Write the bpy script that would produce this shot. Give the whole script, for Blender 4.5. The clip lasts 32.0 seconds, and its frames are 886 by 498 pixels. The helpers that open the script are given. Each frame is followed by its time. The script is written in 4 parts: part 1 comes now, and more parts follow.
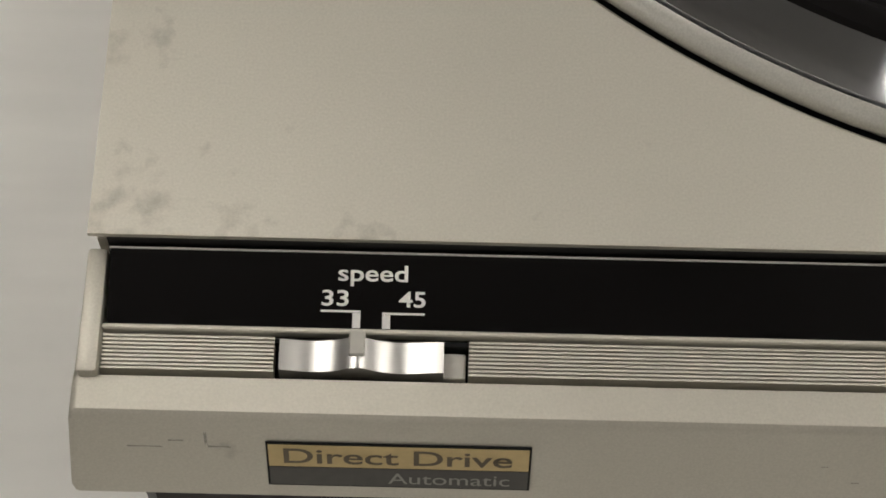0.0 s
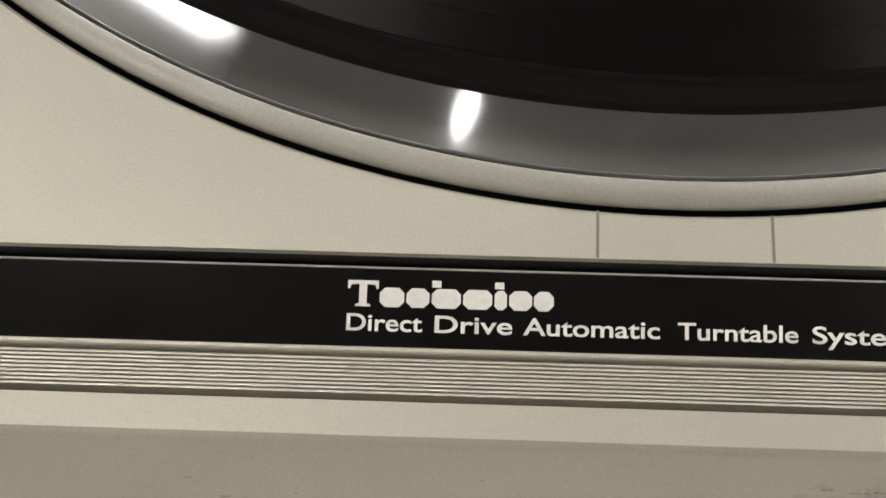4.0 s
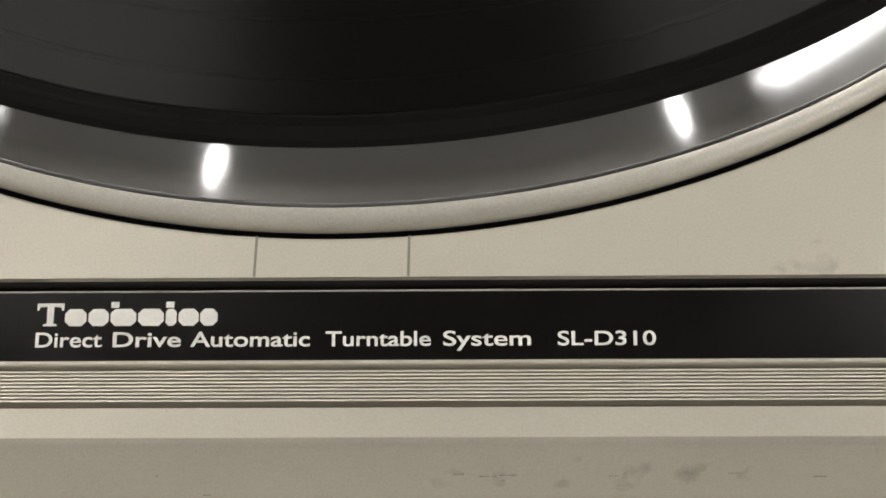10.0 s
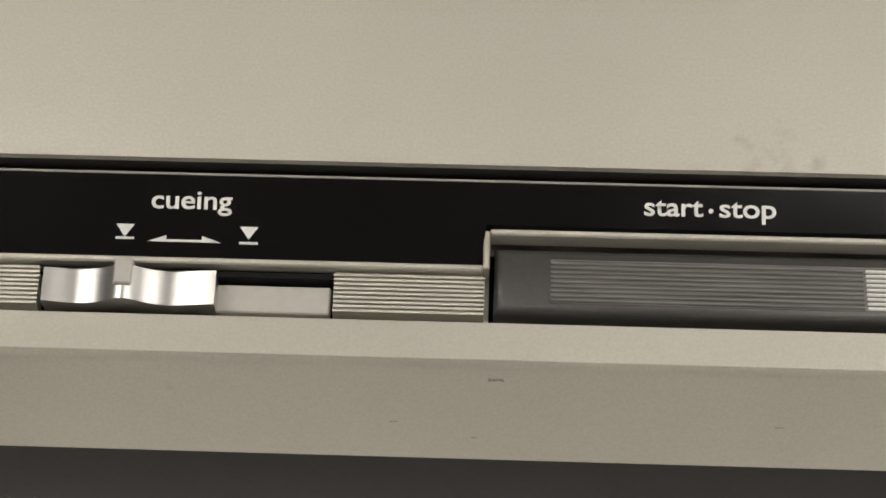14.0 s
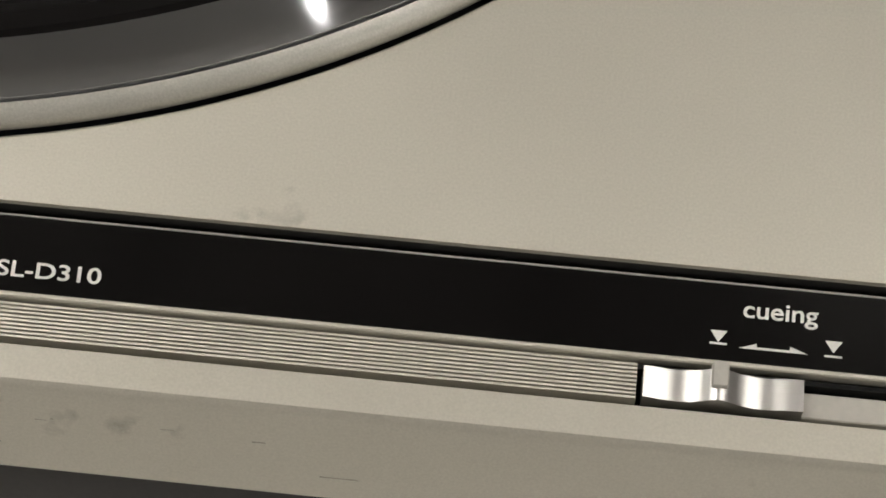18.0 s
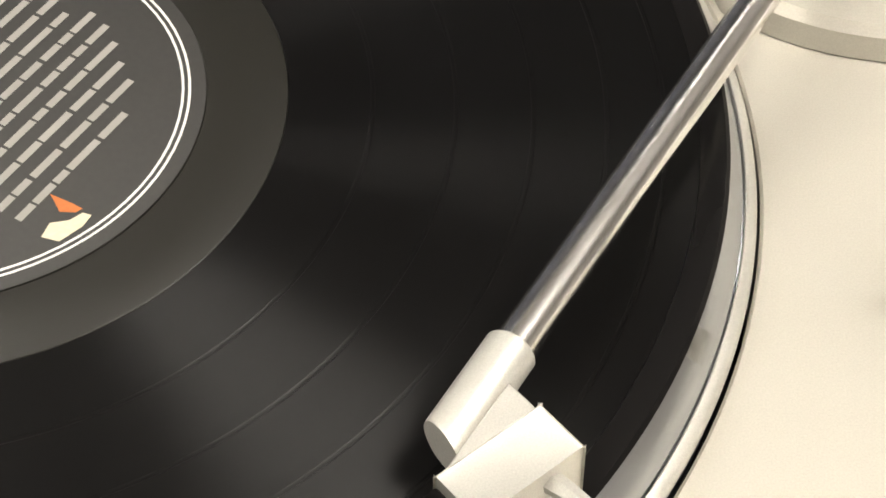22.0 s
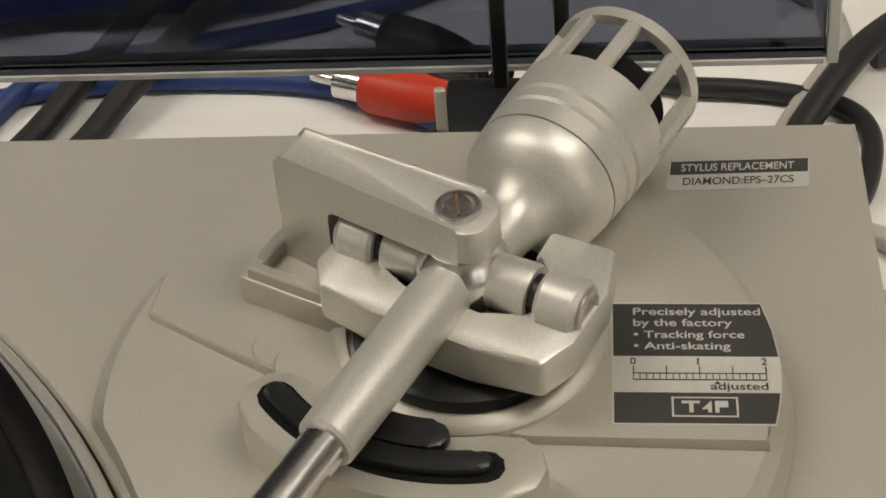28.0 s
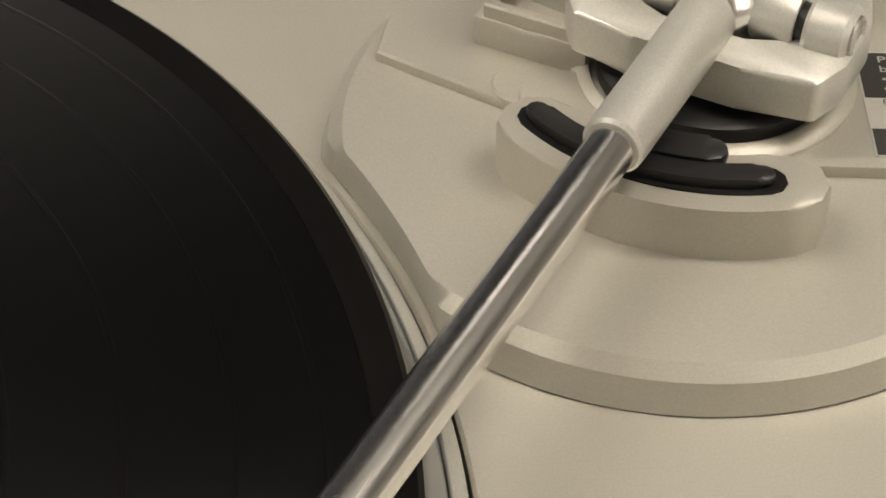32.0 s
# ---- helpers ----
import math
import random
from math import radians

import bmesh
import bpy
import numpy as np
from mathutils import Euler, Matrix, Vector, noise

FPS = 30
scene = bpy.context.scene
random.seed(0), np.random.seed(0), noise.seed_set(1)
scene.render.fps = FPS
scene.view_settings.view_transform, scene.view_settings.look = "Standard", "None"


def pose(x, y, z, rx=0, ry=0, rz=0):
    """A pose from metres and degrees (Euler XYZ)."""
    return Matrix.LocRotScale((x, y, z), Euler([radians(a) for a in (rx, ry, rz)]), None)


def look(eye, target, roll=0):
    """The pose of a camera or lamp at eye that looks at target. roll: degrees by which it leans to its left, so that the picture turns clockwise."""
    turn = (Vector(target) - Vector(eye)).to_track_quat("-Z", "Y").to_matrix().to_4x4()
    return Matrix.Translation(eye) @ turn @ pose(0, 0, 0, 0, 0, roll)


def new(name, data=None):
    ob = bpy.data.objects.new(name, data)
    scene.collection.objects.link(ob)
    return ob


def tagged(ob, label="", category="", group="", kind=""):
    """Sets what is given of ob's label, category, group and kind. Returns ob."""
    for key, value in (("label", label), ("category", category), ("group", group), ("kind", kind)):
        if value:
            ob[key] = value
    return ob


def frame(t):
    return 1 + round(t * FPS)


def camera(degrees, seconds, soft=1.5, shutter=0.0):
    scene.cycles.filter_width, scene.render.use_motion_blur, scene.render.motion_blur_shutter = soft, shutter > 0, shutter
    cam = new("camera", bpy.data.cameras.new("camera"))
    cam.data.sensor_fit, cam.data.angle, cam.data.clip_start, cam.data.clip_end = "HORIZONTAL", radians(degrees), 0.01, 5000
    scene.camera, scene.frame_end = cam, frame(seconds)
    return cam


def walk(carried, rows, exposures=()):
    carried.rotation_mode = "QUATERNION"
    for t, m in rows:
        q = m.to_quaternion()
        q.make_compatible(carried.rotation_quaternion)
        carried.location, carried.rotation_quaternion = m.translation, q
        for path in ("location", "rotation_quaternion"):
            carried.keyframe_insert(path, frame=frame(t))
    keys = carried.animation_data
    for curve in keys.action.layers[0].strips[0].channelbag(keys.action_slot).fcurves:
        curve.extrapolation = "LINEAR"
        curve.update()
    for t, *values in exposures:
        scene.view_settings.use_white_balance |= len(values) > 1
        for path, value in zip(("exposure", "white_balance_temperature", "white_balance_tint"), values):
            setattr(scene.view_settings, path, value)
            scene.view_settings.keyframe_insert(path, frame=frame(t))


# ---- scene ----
cam = camera(26.00, 32.0, soft=1.7)
PATH = [
    (0, (-0.16820, -0.29086, 0.23892), (-0.16871, -0.20740, 0.05717), 1.029),
    (0.5, (-0.16045, -0.29188, 0.24014), (-0.16204, -0.20788, 0.05864), 0.547),
    (1, (-0.14593, -0.29195, 0.24058), (-0.15025, -0.20830, 0.05897), -1.074),
    (1.5, (-0.13229, -0.29076, 0.24099), (-0.13889, -0.20734, 0.05934), -2.445),
    (2, (-0.11516, -0.28639, 0.24130), (-0.12616, -0.20489, 0.05899), -5.227),
    (2.5, (-0.09962, -0.28170, 0.24230), (-0.11182, -0.20179, 0.05936), -5.811),
    (4.5, (-0.06812, -0.30487, 0.21344), (-0.07387, -0.20401, 0.04083), -1.480),
    (5, (-0.06171, -0.30282, 0.21523), (-0.06604, -0.20434, 0.04121), -1.092),
    (5.5, (-0.04918, -0.30267, 0.21594), (-0.05639, -0.20477, 0.04168), -3.070),
    (6, (-0.04204, -0.30413, 0.21686), (-0.04758, -0.20575, 0.04282), -2.286),
    (6.5, (-0.03264, -0.30601, 0.21593), (-0.03955, -0.20754, 0.04199), -3.333),
    (7, (-0.03154, -0.30632, 0.21718), (-0.03775, -0.20803, 0.04311), -2.976),
    (7.5, (-0.02801, -0.30996, 0.22447), (-0.03403, -0.21220, 0.05009), -2.434),
    (8, (-0.02938, -0.31641, 0.23628), (-0.03641, -0.21775, 0.06245), -2.654),
    (8.5, (-0.04871, -0.32792, 0.24110), (-0.05028, -0.22717, 0.06834), -2.242),
    (9, (-0.06025, -0.33053, 0.24782), (-0.05722, -0.22603, 0.07732), -0.574),
    (9.5, (-0.05266, -0.32659, 0.24575), (-0.05467, -0.22122, 0.07577), -3.333),
    (10, (-0.02671, -0.32612, 0.24172), (-0.03248, -0.22026, 0.07213), -2.972),
    (10.5, (0.00355, -0.32617, 0.23792), (-0.00563, -0.22199, 0.06745), -4.326),
    (11, (0.03205, -0.32795, 0.23899), (0.02095, -0.22618, 0.06718), -5.296),
    (11.5, (0.05980, -0.32469, 0.23954), (0.04889, -0.22533, 0.06631), -5.346),
    (12, (0.07817, -0.31944, 0.23009), (0.07169, -0.21992, 0.05672), -2.443),
    (12.5, (0.09609, -0.31434, 0.22172), (0.09489, -0.21377, 0.04885), 0.544),
    (13, (0.11311, -0.30592, 0.21415), (0.11068, -0.20824, 0.03964), 0.230),
    (13.5, (0.12080, -0.29940, 0.20784), (0.11552, -0.20630, 0.03091), -1.277),
    (14, (0.12586, -0.29460, 0.20524), (0.12007, -0.20496, 0.02655), -1.831),
    (14.5, (0.13421, -0.29205, 0.20459), (0.12503, -0.20594, 0.02431), -4.027),
    (16.5, (0.13276, -0.25812, 0.23138), (0.12612, -0.20692, 0.03816), -5.445),
    (17, (0.10491, -0.27182, 0.23007), (0.10464, -0.21063, 0.03966), 2.070),
    (17.5, (0.07517, -0.28786, 0.22765), (0.07123, -0.21032, 0.04333), 1.515),
    (18, (0.05415, -0.29714, 0.22925), (0.04479, -0.20693, 0.05100), 0.181),
    (18.5, (0.05341, -0.29029, 0.23404), (0.03465, -0.19479, 0.05931), -3.792),
    (19, (0.06793, -0.29227, 0.23531), (0.03873, -0.18656, 0.06806), -7.770),
    (19.5, (0.04572, -0.26828, 0.25295), (0.03389, -0.17002, 0.07915), 0.802),
    (20, (0.04655, -0.26771, 0.25490), (0.03586, -0.16139, 0.08584), 1.493),
    (20.5, (0.04676, -0.26514, 0.25628), (0.03787, -0.15326, 0.09073), 2.371),
    (21, (0.04664, -0.26663, 0.26161), (0.04048, -0.14825, 0.10053), 2.730),
    (21.5, (0.04820, -0.26941, 0.26777), (0.04344, -0.14458, 0.11158), 2.465),
    (22, (0.06195, -0.27180, 0.27670), (0.05306, -0.14187, 0.12491), -0.546),
    (22.5, (0.07293, -0.26755, 0.28412), (0.06641, -0.13344, 0.13588), -1.416),
    (23, (0.07987, -0.26047, 0.29060), (0.07680, -0.12528, 0.14324), -2.123),
    (23.5, (0.07965, -0.25582, 0.30730), (0.08179, -0.12070, 0.15986), -1.923),
    (24, (0.08667, -0.24452, 0.30803), (0.09457, -0.10531, 0.16465), -0.807),
    (24.5, (0.08327, -0.24071, 0.31195), (0.09599, -0.09776, 0.17266), -0.085),
    (25, (0.09114, -0.23638, 0.31284), (0.10372, -0.09260, 0.17439), 0.235),
    (25.5, (0.11150, -0.22970, 0.30916), (0.11732, -0.08557, 0.17062), -0.837),
    (26, (0.13987, -0.22384, 0.31414), (0.13643, -0.07940, 0.17585), -1.193),
    (26.5, (0.15605, -0.22157, 0.30202), (0.14696, -0.07431, 0.16699), -2.622),
    (28.5, (0.16395, -0.11834, 0.22557), (0.14780, 0.02713, 0.08926), -5.230),
    (29, (0.16387, -0.12110, 0.22731), (0.14938, 0.02487, 0.09136), -5.188),
    (29.5, (0.16442, -0.12426, 0.22564), (0.14971, 0.02133, 0.08931), -5.507),
    (30, (0.16478, -0.12714, 0.22450), (0.14678, 0.01674, 0.08674), -6.598),
    (30.5, (0.15729, -0.13054, 0.22574), (0.13991, 0.01053, 0.08503), -6.452),
    (31, (0.14953, -0.13394, 0.22308), (0.13073, 0.00533, 0.08077), -6.749),
    (31.5, (0.13420, -0.13960, 0.21399), (0.11805, -0.00036, 0.07133), -5.055),
    (32, (0.10510, -0.16093, 0.19557), (0.10166, -0.01270, 0.06134), -0.396),
]
EXPOSURES = [(t, stops, 6500 + 45 * min(12, max(0, t - 18)), 10) for t, stops in [(0, -0.5), (5, 0.0), (8, -0.08), (9, 0.0), (12, -0.05), (13, -0.12), (14, -0.1), (17, -0.1), (18, -0.2), (19, -0.5), (19.6, -0.7), (20.5, -0.6), (21, -0.05), (21.5, 0.6), (22, 1.1), (23.3, 1.35), (24, 0.45), (25, 0.08), (26, -0.12), (28.5, -0.25), (30, -0.27), (31, -0.27), (32, 0.25)]]
walk(cam, [(t, look(eye, target, roll)) for t, eye, target, roll in PATH], EXPOSURES)

# lamps on the ceiling: bearing from straight ahead of the player's front, distance, width across, depth, brightness
LAMPS = [(-20, 4.5, 0.09, 2.6, 22), (37.2, 4.5, 0.09, 2.6, 22), (58.2, 4.5, 1.50, 1.5, 7.5), (-57, 4.5, 1.44, 1.5, 6.5),
         (95, 1.05, 0.30, 1.2, 19), (-105, 1.05, 0.30, 1.2, 19)]
# ---------------------------------------------------------------- world and lights
CX, CY = -0.0514, -0.0151          # spindle
TABLE_Z = -0.062                   # table top below the deck
world = bpy.data.worlds.new("room_world")
scene.world = world
world.use_nodes = True
world.node_tree.nodes["Background"].inputs[0].default_value = (1.0, 0.95, 0.88, 1)
world.node_tree.nodes["Background"].inputs[1].default_value = 0.12


# ---------------------------------------------------------------- mesh helpers
def part(name, bm, material, parent=None, label="", smooth=True):
    """Link a bmesh as one mesh object under a thing or a part."""
    bmesh.ops.recalc_face_normals(bm, faces=bm.faces)
    me = bpy.data.meshes.new(name)
    bm.to_mesh(me)
    bm.free()
    if smooth:
        for p in me.polygons:
            p.use_smooth = True
        me.set_sharp_from_angle(angle=radians(35))
    if material is not None:
        me.materials.append(material)
    ob = new(name, me)
    ob.parent = parent
    if label:
        ob["label"] = label
    return ob


def thing(name, label, category, group="", kind="", at=(0, 0, 0)):
    ob = new(name)
    ob.location = at
    return tagged(ob, label, category, group, kind)


def box(bm, x0, x1, y0, y1, z0, z1, bevel=0.0, seg=2, m=None):
    made = bmesh.ops.create_cube(bm, size=1.0)["verts"]
    for v in made:
        v.co = Vector(((x0 + x1) / 2 + v.co.x * (x1 - x0), (y0 + y1) / 2 + v.co.y * (y1 - y0), (z0 + z1) / 2 + v.co.z * (z1 - z0)))
    if m is not None:
        for v in made:
            v.co = m @ v.co
    if bevel:
        edges = list({e for v in made for e in v.link_edges})
        bmesh.ops.bevel(bm, geom=edges, offset=bevel, segments=seg, affect="EDGES", profile=0.5)
    return bm


def prism(bm, poly, z0, z1, m=None, bevel=0.0, seg=2, top_only=False):
    """A closed outline in x, y raised from z0 to z1."""
    lo = [bm.verts.new((x, y, z0)) for x, y in poly]
    hi = [bm.verts.new((x, y, z1)) for x, y in poly]
    n = len(poly)
    bm.faces.new(lo[::-1])
    top = bm.faces.new(hi)
    for i in range(n):
        bm.faces.new((lo[i], lo[(i + 1) % n], hi[(i + 1) % n], hi[i]))
    if bevel:
        edges = list(top.edges) if top_only else list({e for v in lo + hi for e in v.link_edges})
        made = bmesh.ops.bevel(bm, geom=edges, offset=bevel, segments=seg, affect="EDGES", profile=0.5)
        verts = set(lo + hi) | set(made["verts"])
        verts = [v for v in verts if v.is_valid]
    else:
        verts = lo + hi
    if m is not None:
        for v in verts:
            v.co = m @ v.co
    return bm


def lathe(bm, profile, n=64, m=None, closed=False):
    """Turn a profile of (radius, height) round the z axis."""
    rings = []
    for r, z in profile:
        if r < 1e-6:
            rings.append([bm.verts.new((0, 0, z))])
        else:
            rings.append([bm.verts.new((r * math.cos(2 * math.pi * i / n), r * math.sin(2 * math.pi * i / n), z)) for i in range(n)])
    pairs = list(zip(rings, rings[1:]))
    if closed:
        pairs.append((rings[-1], rings[0]))
    for a, b in pairs:
        for i in range(n):
            j = (i + 1) % n
            if len(a) == 1 and len(b) == 1:
                break
            if len(a) == 1:
                bm.faces.new((a[0], b[i], b[j]))
            elif len(b) == 1:
                bm.faces.new((a[i], a[j], b[0]))
            else:
                bm.faces.new((a[i], a[j], b[j], b[i]))
    if m is not None:
        for ring in rings:
            for v in ring:
                v.co = m @ v.co
    return bm


def spline(points, steps=10):
    """A smooth line through the points."""
    pts = [Vector(p) for p in points]
    ext = [2 * pts[0] - pts[1]] + pts + [2 * pts[-1] - pts[-2]]
    out = []
    for a, b, c, d in zip(ext, ext[1:], ext[2:], ext[3:]):
        for k in range(steps):
            t = k / steps
            out.append(0.5 * ((2 * b) + (c - a) * t + (2 * a - 5 * b + 4 * c - d) * t * t + (3 * b - a - 3 * c + d) * t ** 3))
    return out + [pts[-1]]


def hose(bm, line, radius, n=12, caps=True):
    """A round tube along a line; radius is a number or one per point."""
    line = [Vector(p) for p in line]
    rad = radius if isinstance(radius, (list, tuple)) else [radius] * len(line)
    side = None
    rings = []
    for i, p in enumerate(line):
        way = (line[min(i + 1, len(line) - 1)] - line[max(i - 1, 0)]).normalized()
        if side is None:
            side = way.orthogonal().normalized()
        side = (side - way * side.dot(way)).normalized()
        up = way.cross(side)
        rings.append([bm.verts.new(p + rad[i] * (math.cos(a) * side + math.sin(a) * up)) for a in (2 * math.pi * k / n for k in range(n))])
    for a, b in zip(rings, rings[1:]):
        for k in range(n):
            bm.faces.new((a[k], a[(k + 1) % n], b[(k + 1) % n], b[k]))
    if caps:
        bm.faces.new(rings[0][::-1])
        bm.faces.new(rings[-1])
    return bm


def along(p, q):
    """A pose whose z axis runs from p to q, with its origin at p; x stays level."""
    z = (Vector(q) - Vector(p)).normalized()
    x = Vector((0, 0, 1)).cross(z)
    x = x.normalized() if x.length > 1e-4 else Vector((1, 0, 0))
    y = z.cross(x)
    m = Matrix((x, y, z)).transposed().to_4x4()
    m.translation = Vector(p)
    return m


def frame_on(origin, xdir, up=(0, 0, 1)):
    """A pose with x along xdir and z near up."""
    x = Vector(xdir).normalized()
    z = (Vector(up) - x * Vector(up).dot(x)).normalized()
    y = z.cross(x)
    m = Matrix((x, y, z)).transposed().to_4x4()
    m.translation = Vector(origin)
    return m


def rounded(x0, x1, y0, y1, r, n=5):
    """The outline of a rectangle with round corners."""
    out = []
    for cx, cy, a in ((x1 - r, y1 - r, 0), (x0 + r, y1 - r, 90), (x0 + r, y0 + r, 180), (x1 - r, y0 + r, 270)):
        for k in range(n + 1):
            t = radians(a + 90 * k / n)
            out.append((cx + r * math.cos(t), cy + r * math.sin(t)))
    return out


# ---------------------------------------------------------------- materials
def material(name, color, rough=0.5, metal=0.0, grain=0.0, grain_scale=400.0, bump=0.0, bump_scale=600.0,
             blotch=0.0, blotch_scale=18.0, coat=0.0, rough_var=0.0, stretch=(1, 1, 1), specular=0.5):
    """A principled material with fine grain, wide blotches and relief, in metres of object space."""
    mat = bpy.data.materials.new(name)
    mat.use_nodes = True
    nt = mat.node_tree
    b = nt.nodes["Principled BSDF"]
    b.inputs["Base Color"].default_value = (*color, 1)
    b.inputs["Roughness"].default_value = rough
    b.inputs["Metallic"].default_value = metal
    b.inputs["Coat Weight"].default_value = coat
    b.inputs["Specular IOR Level"].default_value = specular
    geo = nt.nodes.new("ShaderNodeNewGeometry")
    mp = nt.nodes.new("ShaderNodeMapping")
    mp.inputs["Scale"].default_value = stretch
    nt.links.new(geo.outputs["Position"], mp.inputs["Vector"])

    def noise_at(scale, detail=3.0):
        n = nt.nodes.new("ShaderNodeTexNoise")
        n.inputs["Scale"].default_value = scale
        n.inputs["Detail"].default_value = detail
        nt.links.new(mp.outputs[0], n.inputs["Vector"])
        return n

    if grain or blotch:
        value = None
        for amount, scale in ((grain, grain_scale), (blotch, blotch_scale)):
            if not amount:
                continue
            n = noise_at(scale)
            r = nt.nodes.new("ShaderNodeMapRange")
            r.inputs["From Min"].default_value, r.inputs["From Max"].default_value = 0.3, 0.7
            r.inputs["To Min"].default_value, r.inputs["To Max"].default_value = 1 - amount, 1 + amount * 0.6
            nt.links.new(n.outputs["Fac"], r.inputs["Value"])
            if value is None:
                value = r.outputs[0]
            else:
                mul = nt.nodes.new("ShaderNodeMath")
                mul.operation = "MULTIPLY"
                nt.links.new(value, mul.inputs[0])
                nt.links.new(r.outputs[0], mul.inputs[1])
                value = mul.outputs[0]
        mix = nt.nodes.new("ShaderNodeVectorMath")
        mix.operation = "SCALE"
        mix.inputs[0].default_value = color
        nt.links.new(value, mix.inputs["Scale"])
        nt.links.new(mix.outputs[0], b.inputs["Base Color"])
    if rough_var:
        n = noise_at(blotch_scale * 1.7, 5.0)
        r = nt.nodes.new("ShaderNodeMapRange")
        r.inputs["To Min"].default_value, r.inputs["To Max"].default_value = rough - rough_var, rough + rough_var
        nt.links.new(n.outputs["Fac"], r.inputs["Value"])
        nt.links.new(r.outputs[0], b.inputs["Roughness"])
    if bump:
        n = noise_at(bump_scale, 2.0)
        bp = nt.nodes.new("ShaderNodeBump")
        bp.inputs["Strength"].default_value = bump
        bp.inputs["Distance"].default_value = 0.0002
        nt.links.new(n.outputs["Fac"], bp.inputs["Height"])
        nt.links.new(bp.outputs[0], b.inputs["Normal"])
    return mat


def glow(name, color, strength):
    mat = bpy.data.materials.new(name)
    mat.use_nodes = True
    b = mat.node_tree.nodes["Principled BSDF"]
    b.inputs["Base Color"].default_value = (*color, 1)
    b.inputs["Emission Color"].default_value = (*color, 1)
    b.inputs["Emission Strength"].default_value = strength
    return mat


CHAMPAGNE = material("champagne_paint", (0.54, 0.515, 0.45), 0.47, 0.5, grain=0.07, grain_scale=2600, bump=0.15, bump_scale=2200, blotch=0.05, blotch_scale=14, rough_var=0.06)
ARM_SILVER = material("arm_silver", (0.64, 0.625, 0.575), 0.42, 0.55, grain=0.10, grain_scale=3000, bump=0.15, bump_scale=2600, blotch=0.05, blotch_scale=60)
BLACK_GLOSS = material("black_acrylic", (0.005, 0.0045, 0.0045), 0.16, 0, blotch=0.3, blotch_scale=40, rough_var=0.05, specular=0.2)
BLACK_PLASTIC = material("black_plastic", (0.012, 0.012, 0.013), 0.38, 0, grain=0.2, grain_scale=1500)
BLACK_MATT = material("black_matt", (0.006, 0.006, 0.006), 0.8, specular=0.2)
GROOVE = material("groove_dark", (0.018, 0.017, 0.016), 0.6)
PRINT = material("white_print", (0.72, 0.71, 0.68), 0.6, grain=0.06, grain_scale=1500)
CHROME = material("chrome", (0.82, 0.805, 0.78), 0.22, 1.0, blotch=0.04, blotch_scale=80, rough_var=0.03)


def turned(mat, amount):
    """Circular grooves round the spindle stretch the highlights along the radius."""
    nt = mat.node_tree
    b = nt.nodes["Principled BSDF"]
    t = nt.nodes.new("ShaderNodeTangent")
    t.direction_type, t.axis = "RADIAL", "Z"
    nt.links.new(t.outputs[0], b.inputs["Tangent"])
    b.inputs["Anisotropic"].default_value = amount
    b.inputs["Anisotropic Rotation"].default_value = 0.25
    return mat


def rings(mat, spacing, strength, mask=0.0):
    """Fine concentric relief round the spindle."""
    nt = mat.node_tree
    b = nt.nodes["Principled BSDF"]
    geo = nt.nodes.new("ShaderNodeNewGeometry")
    mv = nt.nodes.new("ShaderNodeVectorMath")
    mv.operation = "SUBTRACT"
    mv.inputs[1].default_value = (CX, CY, 0)
    nt.links.new(geo.outputs["Position"], mv.inputs[0])
    w = nt.nodes.new("ShaderNodeTexWave")
    w.wave_type, w.rings_direction = "RINGS", "Z"
    w.inputs["Scale"].default_value = 1 / spacing * 0.314
    w.inputs["Distortion"].default_value = 0.4
    nt.links.new(mv.outputs[0], w.inputs["Vector"])
    bp = nt.nodes.new("ShaderNodeBump")
    bp.inputs["Strength"].default_value = strength
    bp.inputs["Distance"].default_value = 0.0001
    nt.links.new(w.outputs["Fac"], bp.inputs["Height"])
    nt.links.new(bp.outputs[0], b.inputs["Normal"])
    return mat


PLATTER = turned(material("turned_aluminium", (0.56, 0.575, 0.61), 0.12, 1.0, rough_var=0.015), 1.0)
VINYL = turned(material("vinyl", (0.0036, 0.0034, 0.0034), 0.36, 0, rough_var=0.03, specular=0.24, blotch_scale=60), 1.0)
BASE_GLOSS = material("dark_plinth_plastic", (0.022, 0.020, 0.019), 0.24, 0, grain=0.1, grain_scale=900, specular=0.28, rough_var=0.06)
# run-out vinyl: the paler base colour holds the sheen of its smooth surface
RUN_OUT = material("run_out_sheen", (0.0140, 0.0132, 0.0108), 0.42, 0, specular=0.28, rough_var=0.05)
VINYL_SMOOTH = material("smooth_vinyl", (0.0075, 0.0070, 0.0070), 0.16, 0, specular=0.2, rough_var=0.04)
DECK = material("champagne_deck", (0.54, 0.515, 0.45), 0.47, 0.5, grain=0.07, grain_scale=2600, bump=0.12, bump_scale=2200, blotch=0.05, blotch_scale=14, rough_var=0.05)
TABLE_WHITE = material("white_laminate", (0.90, 0.885, 0.85), 0.5, 0, grain=0.05, grain_scale=120, blotch=0.08, blotch_scale=9, stretch=(0.15, 1, 1), rough_var=0.1)
WALL = material("wall_paint", (0.66, 0.64, 0.60), 0.9, blotch=0.04, blotch_scale=3)
FLOOR = material("floor_grey", (0.38, 0.37, 0.36), 0.6, blotch=0.1, blotch_scale=4)
CEILING = material("ceiling_grey", (0.42, 0.41, 0.40), 0.9, grain=0.03, grain_scale=30)
RED = material("red_plug_plastic", (0.62, 0.045, 0.02), 0.4, grain=0.08, grain_scale=900)
